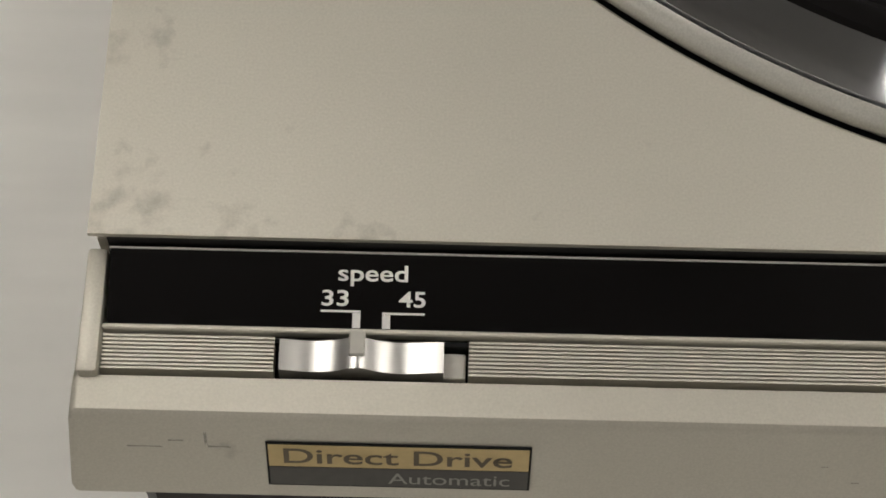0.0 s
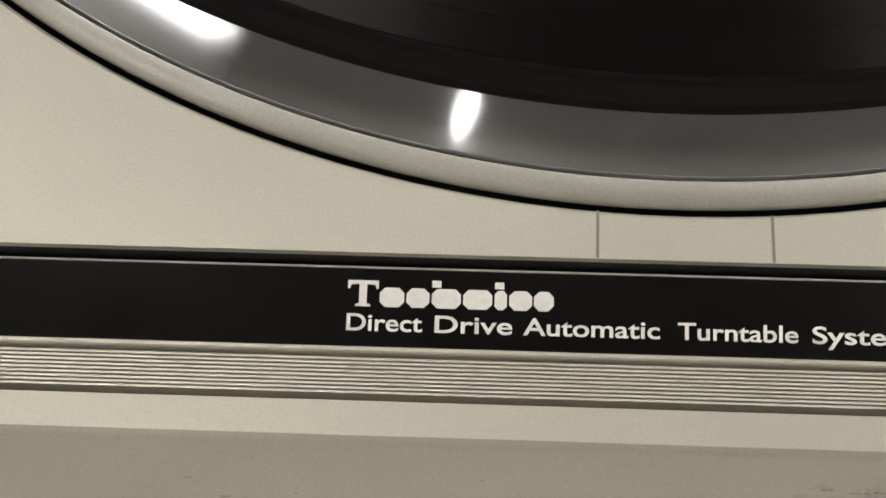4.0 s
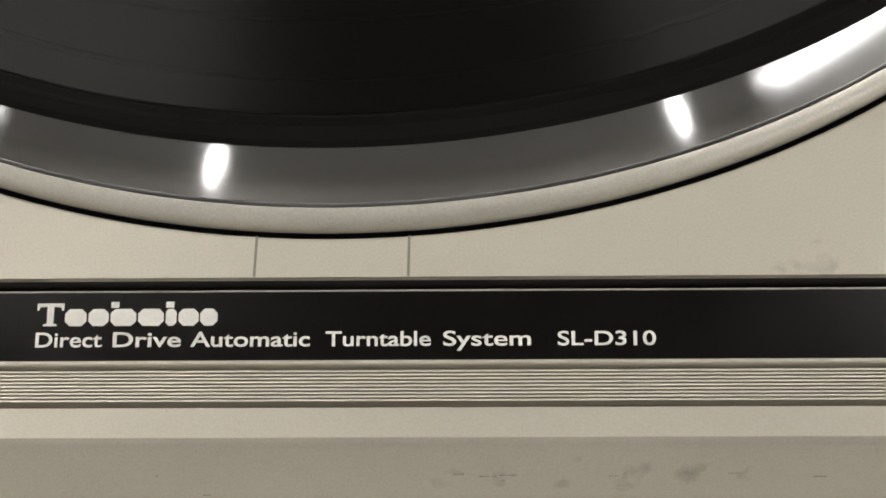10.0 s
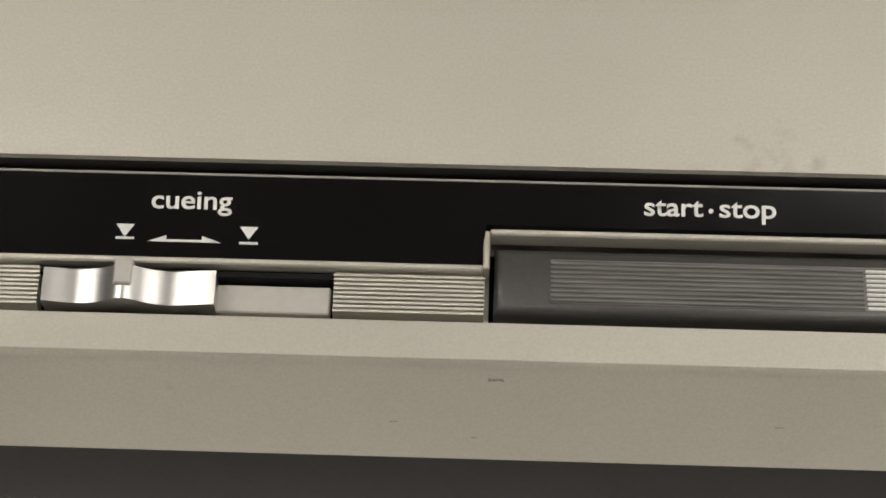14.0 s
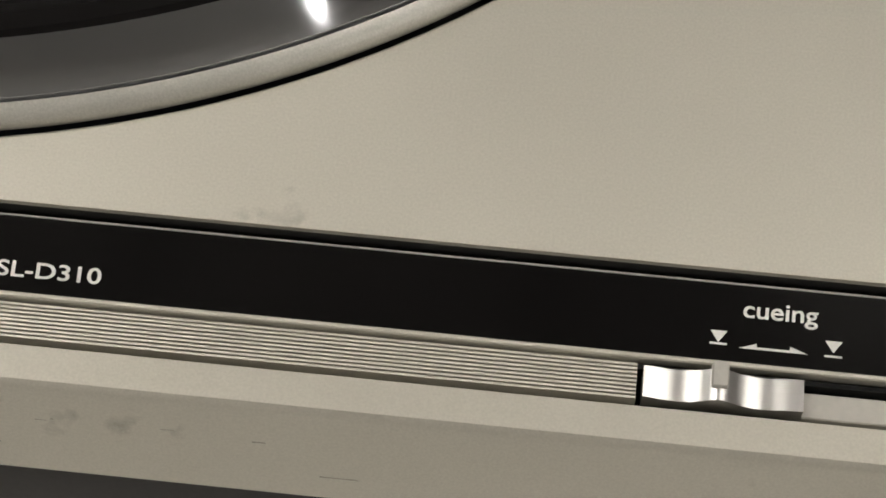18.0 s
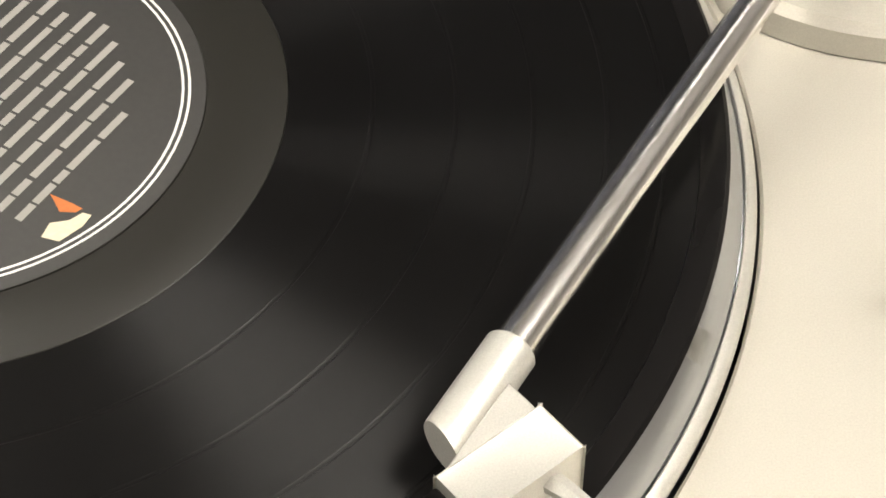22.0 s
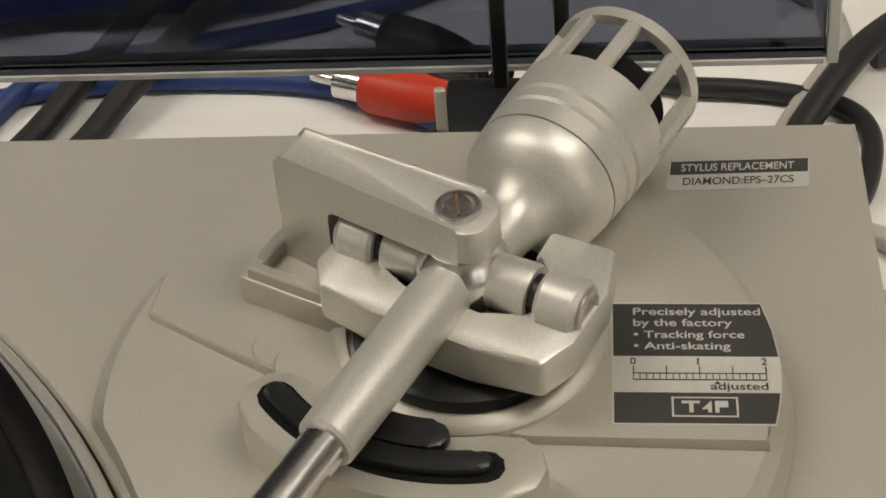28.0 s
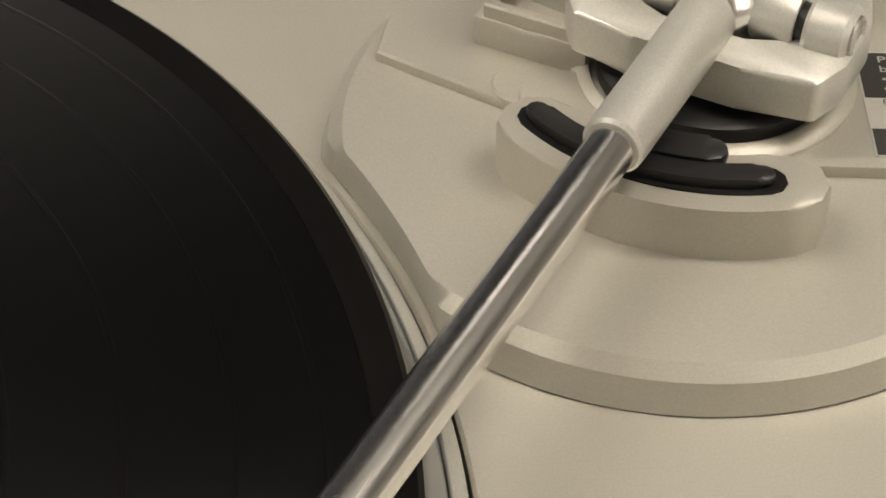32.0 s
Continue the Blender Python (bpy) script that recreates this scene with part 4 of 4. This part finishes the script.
# maker's mark as plain blocks
for x0, wd, tall in ((0.0, 0.0040, 1), (0.0042, 0.0032, 0), (0.0077, 0.0030, 0), (0.0110, 0.0038, 1), (0.0151, 0.0038, 0), (0.0192, 0.0016, 1), (0.0211, 0.0030, 0), (0.0243, 0.0026, 0)):
    bm = bmesh.new()
    if tall and wd > 0.0039:
        flat(bm, panel_at(-0.0952 + x0, -0.1860), [(0.0010, 0), (0.0030, 0), (0.0030, 0.0003), (0.0025, 0.0004), (0.0025, 0.0030), (0.0036, 0.0029), (0.0037, 0.0024), (0.0040, 0.0024), (0.0040, 0.0035), (0, 0.0035), (0, 0.0024), (0.0003, 0.0024), (0.0004, 0.0029), (0.0015, 0.0030), (0.0015, 0.0004), (0.0010, 0.0003)])
    else:
        hh = 0.0026
        r = min(0.0007, wd * 0.3)
        flat(bm, panel_at(-0.0952 + x0, -0.1860), [(r, 0), (wd - r, 0), (wd, r), (wd, hh - r), (wd - r, hh), (r, hh), (0, hh - r), (0, r)])
        if tall:
            flat(bm, panel_at(-0.0952 + x0, -0.1860 + hh + 0.0001), [(0, 0), (0.0012, 0), (0.0012, 0.0009), (0, 0.0009)])
    part("maker_mark", bm, PRINT, turntable, "white block of the maker's mark", smooth=False)

# badge on the front
FACE_C, FACE_D = -0.20173, 0.3300


def face_at(x, z, out=0.0003):
    m = frame_on((x, FACE_C + FACE_D * z, z), (1, 0, 0), (0, -1, FACE_D))
    return m @ Matrix.Translation((0, 0, out))


GOLD = material("gold_foil", (0.52, 0.40, 0.20), 0.42, 0.5, grain=0.06, grain_scale=900)
BADGE_GREY = material("grey_foil", (0.075, 0.072, 0.066), 0.5, 0.3, grain=0.08, grain_scale=900)
BROWN_INK = material("brown_ink", (0.11, 0.085, 0.05), 0.6)
DIM_PRINT = material("dim_grey_print", (0.27, 0.26, 0.24), 0.6)
fs = math.sqrt(1 + FACE_D ** 2)
BDX, BDZ, BDH = -0.1926, -0.0206, 0.0092          # badge: left, bottom and rise
bh = BDH * fs
bm = bmesh.new()
prism(bm, [(0, 0), (0.0366, 0), (0.0366, bh), (0, bh)], -0.0003, 0.0, face_at(BDX, BDZ))
badge = part("badge", bm, BLACK_MATT, turntable, "small gold and grey foil badge with a dark border", smooth=False)
bm = bmesh.new()
prism(bm, [(0.0003, bh * 0.47), (0.0363, bh * 0.47), (0.0363, bh - 0.0003), (0.0003, bh - 0.0003)], 0.00003, 0.0001, face_at(BDX, BDZ))
part("badge_top", bm, GOLD, badge, smooth=False)
bm = bmesh.new()
prism(bm, [(0.0003, 0.0003), (0.0363, 0.0003), (0.0363, bh * 0.455), (0.0003, bh * 0.455)], 0.00003, 0.0001, face_at(BDX, BDZ))
part("badge_bottom", bm, BADGE_GREY, badge, smooth=False)
lettering("Direct Drive", face_at(BDX + 0.0024, BDZ + BDH * 0.56, 0.00045), 0.0316, bh * 0.33, BROWN_INK, badge, "badge_lettering", 0.012)
lettering("Automatic", face_at(BDX + 0.0168, BDZ + BDH * 0.11, 0.00045), 0.0170, bh * 0.25, DIM_PRINT, badge, "badge_lettering")

# scratches and scuffs on the front
SCUFF = material("scuff", (0.30, 0.285, 0.25), 0.7, grain=0.3, grain_scale=2500)
rng = random.Random(11)
marks = [(-0.2010, -0.0128, 0.0004, 0.0034), (-0.2006, -0.0130, 0.0032, 0.0004), (-0.2118, -0.0132, 0.0050, 0.0003), (-0.2060, -0.0118, 0.0022, 0.0003), (0.1250, -0.0092, 0.0020, 0.0006), (-0.0195, -0.0184, 0.0034, 0.0003), (0.0280, -0.0192, 0.0056, 0.00025)]
for k in range(9):
    marks.append((rng.gauss(-0.012, 0.012), -0.0133 + rng.gauss(0, 0.0006), rng.uniform(0.0004, 0.0028), rng.uniform(0.00015, 0.0004)))
for k in range(14):
    marks.append((rng.uniform(-0.14, 0.19), rng.uniform(-0.0215, -0.010), rng.uniform(0.0003, 0.0012), rng.uniform(0.00015, 0.0003)))
for x, z, wd, ht in marks:
    bm = bmesh.new()
    prism(bm, [(0, 0), (wd * 0.6, ht * 0.3), (wd, 0), (wd * 0.9, ht), (wd * 0.4, ht * 0.8), (0, ht)], 0.0, 0.00003, face_at(x, z, 0.00004))
    part("scratch", bm, SCUFF, turntable, smooth=False)

SCORE = material("score_shade", (0.20, 0.19, 0.165), 0.6)
# score lines between the platter and the panel, their slit shade as dark strips
for x in (-0.0628, -0.0400):
    bm = bmesh.new()
    box(bm, x - 0.0002, x + 0.0002, YF + 0.0001, CY - math.sqrt(RH ** 2 - (x - CX) ** 2) - 0.0002, -0.0002, 0.00006)
    part("score_line", bm, SCORE, turntable, smooth=False)

# stickers by the arm
STICK_DARK = material("dark_sticker", (0.05, 0.048, 0.045), 0.5, 0.2, grain=0.05, grain_scale=800)
STICK_PALE = material("pale_sticker", (0.62, 0.60, 0.55), 0.45, 0.3, grain=0.04, grain_scale=900)


def sticker(name, p0, px, py, outline, dark, label, z):
    """A thin plate on a slanted base: p0 lower left, px along the base, py along the left side."""
    ux, uy = Vector((px[0] - p0[0], px[1] - p0[1], 0)), Vector((py[0] - p0[0], py[1] - p0[1], 0))
    m = Matrix(((ux.x, uy.x, 0, p0[0]), (ux.y, uy.y, 0, p0[1]), (0, 0, 1, z), (0, 0, 0, 1)))
    bm = bmesh.new()
    prism(bm, outline, 0.0, 0.00012, m)
    ob = part(name, bm, STICK_PALE, turntable, label, smooth=False)
    for lo, hi, right in dark:
        bm = bmesh.new()
        prism(bm, [(0.012, lo), (right(lo), lo), (right((lo + hi) / 2), (lo + hi) / 2), (right(hi), hi), (0.012, hi)], 0.00013, 0.00018, m)
        part("dark_field", bm, STICK_DARK, ob, smooth=False)
    return ob, m


def bulge(v):
    return 0.985 + 0.075 * (1 - (2 * (v - 0.45)) ** 2) - 0.03


arc_side = [(bulge(v / 12) + 0.008, v / 12) for v in range(13)]
plate, pm = sticker("setting_plate", (0.1660, 0.0666), (0.1918, 0.0660), (0.1662, 0.0935), [(0, 0)] + arc_side + [(0, 1)], [(0.012, 0.25, bulge), (0.545, 0.985, bulge)], "dark and pale foil plate with a printed scale", PZ + 0.00005)


def on_plate(m, u, v, text, wd, cap, mat, parent):
    lx, ly = m.col[0].xyz.length, m.col[1].xyz.length
    mm = m @ Matrix.Translation((u, v, 0.00022)) @ Matrix.Diagonal((1 / lx, 1 / ly, 1, 1))
    lettering(text, mm, wd * lx, cap * ly, mat, parent, "plate_lettering", 0.012)


for v, body, wd in ((0.890, "Precisely adjusted", 0.80), (0.795, "by the factory", 0.62), (0.695, "\u2022 Tracking force", 0.69), (0.600, "\u2022 Anti-skating", 0.60)):
    on_plate(pm, 0.14, v, body, wd, 0.058, STICK_PALE, plate)
for u, body, wd in ((0.115, "0", 0.035), (0.527, "1", 0.012), (0.92, "2", 0.035)):
    on_plate(pm, u, 0.475, body, wd, 0.052, STICK_DARK, plate)
on_plate(pm, 0.60, 0.275, "adjusted", 0.35, 0.055, STICK_DARK, plate)
bm = bmesh.new()
def tick(u0, u1, v0, v1):
    prism(bm, [(u0, v0), (u1, v0), (u1, v1), (u0, v1)], 0.00013, 0.0002, pm)
tick(0.13, 0.945, 0.350, 0.358)
tick(0.13, 0.945, 0.402, 0.409)
for k in range(21):
    u = 0.13 + 0.811 * k / 20
    tick(u, u + 0.006, 0.3585, 0.4015)
    if k % 5 == 0:
        tick(u, u + 0.008, 0.4095, 0.462)
prism(bm, [(0.625, 0.318), (0.665, 0.318), (0.645, 0.346)], 0.00013, 0.0002, pm)
part("printed_scale", bm, STICK_DARK, plate, smooth=False)
bm = bmesh.new()
for k in ((0.36, 0.76, 0.060, 0.070), (0.36, 0.76, 0.205, 0.215), (0.36, 0.372, 0.0702, 0.2048), (0.748, 0.76, 0.0702, 0.2048), (0.42, 0.53, 0.165, 0.185), (0.465, 0.490, 0.095, 0.1648), (0.62, 0.645, 0.095, 0.185), (0.6452, 0.70, 0.135, 0.185)):
    prism(bm, [(k[0], k[2]), (k[1], k[2]), (k[1], k[3]), (k[0], k[3])], 0.00019, 0.00024, pm)
prism(bm, [(0.540, 0.120), (0.600, 0.186), (0.600, 0.095), (0.577, 0.095), (0.577, 0.120)], 0.00019, 0.00024, pm)
part("plate_mark", bm, STICK_PALE, plate, smooth=False)

tag, tm = sticker("stylus_sticker", (0.1769, 0.1316), (0.2027, 0.1320), (0.1778, 0.1398), rounded(0, 1, 0, 1, 0.05, 3), [(0.52, 0.97, lambda v: 0.988)], "small two-tone sticker with stylus wording", 0.0001)
on_plate(tm, 0.09, 0.62, "STYLUS REPLACEMENT", 0.80, 0.24, STICK_PALE, tag)
on_plate(tm, 0.11, 0.15, "DIAMOND:EPS\u201327CS", 0.78, 0.24, STICK_DARK, tag)

# print on the record's label, all of it plain bars
bm = bmesh.new()
for a0, a1, r in ((-75, 120, 0.0452), (-72, 112, 0.0465)):
    ring = arc_band(r, r + 0.0005, a0, a1, 40, 2)
    prism(bm, ring, 0.00032, 0.00036)
part("label_arc", bm, PRINT, record, smooth=False)
turn = Matrix.Rotation(radians(62), 4, "Z")
rng = random.Random(4)
for k in range(13):
    y = -0.032 + 0.0046 * k
    half = math.sqrt(max(0, 0.036 ** 2 - y * y))
    x = -half
    while x < half - 0.004:
        ln = min(rng.uniform(0.003, 0.009), half - x)
        if not (abs(x + ln / 2) < 0.009 and abs(y) < 0.009):
            bm = bmesh.new()
            prism(bm, [(x, y), (x + ln, y), (x + ln, y + 0.0016), (x, y + 0.0016)], 0.00032, 0.00036, turn)
            part("label_bar", bm, DIM_PRINT, record, smooth=False)
        x += ln + rng.uniform(0.0005, 0.0010)


CREAM = material("cream_print", (0.62, 0.55, 0.40), 0.6, grain=0.1, grain_scale=900)
ORANGE = material("orange_print", (0.45, 0.13, 0.03), 0.6, grain=0.1, grain_scale=900)
for mat, name, outline in ((CREAM, "pale_print", [(0.0290, -0.0385), (0.0330, -0.0395), (0.0372, -0.0350), (0.0385, -0.0318), (0.0365, -0.0312), (0.0340, -0.0335), (0.0300, -0.0345)]),
                           (ORANGE, "orange_print", [(0.0285, -0.0262), (0.0335, -0.0285), (0.0362, -0.0300), (0.0350, -0.0312), (0.0315, -0.0312)])):
    bm = bmesh.new()
    prism(bm, [(x * 0.86, y * 0.86) for x, y in outline], 0.00037, 0.0004)
    part(name, bm, mat, record, "flat coloured patch of the printed label picture", smooth=False)


# ---------------------------------------------------------------- lid
ACRYLIC = bpy.data.materials.new("clear_acrylic")
ACRYLIC.use_nodes = True
nt = ACRYLIC.node_tree
nt.nodes.remove(nt.nodes["Principled BSDF"])
clear, gloss, fres, both = (nt.nodes.new(k) for k in ("ShaderNodeBsdfTransparent", "ShaderNodeBsdfGlossy", "ShaderNodeFresnel", "ShaderNodeMixShader"))
clear.inputs["Color"].default_value = (0.36, 0.38, 0.44, 1)
gloss.inputs["Roughness"].default_value = 0.03
fres.inputs["IOR"].default_value = 1.45
nt.links.new(fres.outputs[0], both.inputs[0])
nt.links.new(clear.outputs[0], both.inputs[1])
nt.links.new(gloss.outputs[0], both.inputs[2])
nt.links.new(both.outputs[0], nt.nodes["Material Output"].inputs["Surface"])
LM = Matrix.Translation((0, 0.1718, -0.0020)) @ Matrix.Rotation(radians(-9), 4, "X")
lid = None
for name, dims in (("lid_panel", (-0.2128, 0.2095, 0.0, 0.0025, 0.0028, 0.350)), ("lid_back_wall", (-0.2128, 0.2095, 0.0, 0.0060, 0.0, 0.0026)), ("lid_side_wall", (-0.2155, -0.2130, 0.0, 0.0470, 0.0, 0.350)), ("lid_side_wall", (0.2097, 0.2122, 0.0, 0.0470, 0.0, 0.350))):
    bm = bmesh.new()
    box(bm, *dims, 0.0006, 2, LM)
    ob = part(name, bm, ACRYLIC, turntable if lid is None else lid, "clear acrylic lid stood open" if lid is None else "")
    ob.visible_shadow = False
    lid = lid or ob
# opaque pale strips put the highlight on the lid's edges into colour
LID_EDGE = material("lid_edge_highlight", (0.50, 0.50, 0.48), 0.3, 0, specular=0.6, blotch=0.3, blotch_scale=60)
for name, dims in (("lower_edge", (-0.2126, 0.2093, -0.0008, -0.0002, -0.0002, 0.0012)), ("corner_edge", (0.2098, 0.2121, -0.0008, -0.0002, 0.0, 0.349))):
    bm = bmesh.new()
    box(bm, *dims, 0.0002, 1, LM)
    part(name, bm, LID_EDGE, lid, "pale strip for the highlight along the lid's edge")
for x in (0.1385, -0.15):
    bm = bmesh.new()
    box(bm, x - 0.004, x + 0.026, 0.154, 0.172, -0.016, -0.004, 0.001)
    box(bm, x + 0.0055, x + 0.0085, 0.168, 0.171, -0.004, 0.050, 0.0006)
    box(bm, x + 0.0180, x + 0.0210, 0.168, 0.171, -0.004, 0.050, 0.0006)
    part("lid_hinge", bm, BLACK_PLASTIC, turntable, "black plastic lid hinge with two prongs")
bm = bmesh.new()
box(bm, 0.1338, 0.1360, 0.1503, 0.1522, -0.016, 0.0095, 0.0006)
part("hinge_pin", bm, CHAMPAGNE, turntable, "pale upright hinge tab")

# ---------------------------------------------------------------- cables and plugs
def cable(name, pts, r, mat, label, z=None):
    """A cable that lies on the table; a point's third number lifts it."""
    ob = thing(name, label, "cable")
    line = spline([(0.0127 + 0.8915 * p[0] + 0.0215 * p[1], 0.0148 + 0.9473 * (p[1] - 0.017), TABLE_Z + r + (p[2] if len(p) > 2 else 0)) for p in pts], 8)
    bm = bmesh.new()
    hose(bm, line, r, 12)
    part("sheath", bm, mat, ob)
    return ob


cable("black_power_cable", [(-0.03, 0.170), (0.006, 0.226), (0.024, 0.262, 0.004), (0.040, 0.288, 0.009), (0.060, 0.312, 0.004), (0.12, 0.38), (0.2, 0.45)], 0.0034, CABLE_BLACK, "thick black cable lying across blue leads")
cable("black_power_cable", [(0.0, 0.190), (0.024, 0.229), (0.036, 0.250, 0.004), (0.056, 0.281, 0.009), (0.078, 0.312, 0.004), (0.14, 0.375), (0.22, 0.44)], 0.0034, CABLE_BLACK, "thick black cable lying across blue leads")
cable("blue_lead", [(-0.014, 0.200), (-0.016, 0.228), (-0.012, 0.245), (0.0, 0.254), (0.040, 0.259), (0.085, 0.256), (0.119, 0.241), (0.15, 0.215)], 0.0026, BLUE, "dark blue signal lead looped behind the player")
cable("blue_lead", [(-0.004, 0.200), (-0.005, 0.229), (-0.004, 0.243), (0.012, 0.262, 0.003), (0.05, 0.275), (0.12, 0.30), (0.18, 0.36)], 0.0026, BLUE, "dark blue signal lead looped behind the player")
cable("black_signal_cable", [(0.10, 0.22), (0.16, 0.253), (0.192, 0.2515), (0.212, 0.249), (0.229, 0.243), (0.2365, 0.2315), (0.233, 0.2105), (0.222, 0.196), (0.20, 0.18)], 0.0026, CABLE_BLACK, "thin black cable curling round the player's rear corner")
cable("black_signal_cable", [(0.205, 0.205), (0.229, 0.246, 0.006), (0.248, 0.271, 0.004), (0.282, 0.298), (0.36, 0.33), (0.45, 0.34)], 0.0036, CABLE_BLACK, "black cable running off from the rear corner")
cable("black_signal_cable", [(0.24, 0.262), (0.262, 0.270), (0.30, 0.270), (0.40, 0.262)], 0.0030, CABLE_BLACK, "black cable lying on the white table")
cable("grey_lead", [(0.21, 0.225), (0.2195, 0.2447), (0.229, 0.258, 0.004), (0.2325, 0.274), (0.225, 0.29), (0.19, 0.31)], 0.0024, CABLE_GREY, "pale grey lead beside the rear corner")
cable("grey_lead", [(0.20, 0.205), (0.2324, 0.1952), (0.2432, 0.1884), (0.2648, 0.1928), (0.30, 0.21), (0.38, 0.235)], 0.0026, CABLE_GREY, "pale grey lead beside the player's side")
cable("grey_lead", [(0.20, 0.176), (0.2317, 0.1741), (0.2466, 0.1749), (0.2635, 0.1848), (0.30, 0.205), (0.39, 0.225)], 0.0020, CABLE_GREY, "pale grey lead beside the player's side")
cable("black_power_cable", [(0.205, 0.145), (0.2325, 0.1199), (0.2402, 0.1081), (0.2497, 0.1027), (0.29, 0.085), (0.36, 0.06)], 0.0028, CABLE_BLACK, "black cable crossing under a thinner one")
cable("black_signal_cable", [(0.29, 0.19), (0.2565, 0.143, 0.002), (0.242, 0.1205, 0.005), (0.2317, 0.1076, 0.003), (0.205, 0.085)], 0.0020, CABLE_BLACK, "thin black cable crossing over a thicker one")
cable("black_power_cable", [(0.20, 0.105), (0.2314, 0.0995), (0.2386, 0.0968), (0.248, 0.0910), (0.29, 0.070), (0.36, 0.035)], 0.0036, CABLE_BLACK, "thick black cable beside the player's side")
for k in range(5):
    cable("coiled_cable", [(0.16 + 0.004 * k, 0.315 + 0.004 * k), (0.20, 0.303 + 0.005 * k, 0.003 * (k % 2)), (0.243, 0.2985 + 0.006 * k, 0.002 * k), (0.259, 0.307 + 0.006 * k, 0.002 * k), (0.281, 0.3245 + 0.005 * k, 0.002 * k), (0.33, 0.36 + 0.006 * k)], 0.0030, CABLE_BLACK, "black cable in a loose coiled bundle")
for k in range(12):
    cable("tangled_cable", [(-0.16, 0.262 + 0.0085 * k), (-0.08 + 0.006 * k, 0.272 + 0.0085 * k, 0.004 * (k % 3)), (0.0, 0.288 + 0.009 * k, 0.004 * ((k + 1) % 3)), (0.07, 0.296 + 0.012 * k, 0.003 * (k % 2)), (0.13, 0.33 + 0.012 * k)], 0.0042, CABLE_BLACK if k % 4 else BLUE, "thick dark cable in a heap behind the lid")
for k in range(6):
    cable("tangled_cable", [(-0.12 + 0.02 * k, 0.36 - 0.012 * k), (-0.04, 0.30 + 0.012 * k, 0.003 * (k % 3)), (0.03, 0.312 + 0.011 * k, 0.004), (0.10, 0.33 + 0.012 * k, 0.002 * k), (0.17, 0.37 + 0.01 * k)], 0.0034, CABLE_BLACK if k % 3 else BLUE, "dark cable in a heap behind the lid")


def plug(at, to, mat, label):
    """A phono plug: moulded body, ribbed tail, metal ring and pin."""
    a, q = Vector(at), Vector(to)
    ln = (q - a).length
    m = along(a, q)
    ob = thing("phono_plug", label, "plug")
    bm = bmesh.new()
    lathe(bm, [(0, 0.0), (0.0052, 0.0002), (0.0062, 0.002), (0.0064, 0.012), (0.0056, 0.020), (0.0040, 0.027), (0, 0.0272)], 28, m)
    body = part("plug_body", bm, mat, ob)
    for k in range(4):
        bm = bmesh.new()
        lathe(bm, [(0.0024, 0.0275 + 0.0022 * k), (0.0034, 0.0278 + 0.0022 * k), (0.0034, 0.0288 + 0.0022 * k), (0.0024, 0.0291 + 0.0022 * k)], 20, m)
        part("strain_rib", bm, mat, body)
    bm = bmesh.new()
    lathe(bm, [(0.0042, -0.007), (0.0042, 0.0), (0.0036, 0.0), (0.0036, -0.007)], 24, m, closed=True)
    part("plug_ring", bm, CHROME, ob)
    bm = bmesh.new()
    lathe(bm, [(0, -0.0150), (0.0013, -0.0142), (0.0016, -0.012), (0.0016, 0.0), (0, 0.0)], 16, m)
    part("plug_pin", bm, CHROME, ob)
    return ob


PZ0 = TABLE_Z + 0.0066
plug((0.1080, 0.2352, PZ0), (0.1390, 0.2240, PZ0), RED, "red moulded phono plug lying on the table")
plug((0.1120, 0.2550, PZ0 + 0.001), (0.1400, 0.2400, PZ0), CABLE_BLACK, "black moulded phono plug with a bare pin")
plug((0.2640, 0.2444, PZ0), (0.2960, 0.2540, PZ0), RED, "red moulded phono plug lying on the table")
plug((0.2630, 0.2660, PZ0), (0.2940, 0.2780, PZ0), STICK_PALE, "white moulded phono plug lying on the table")
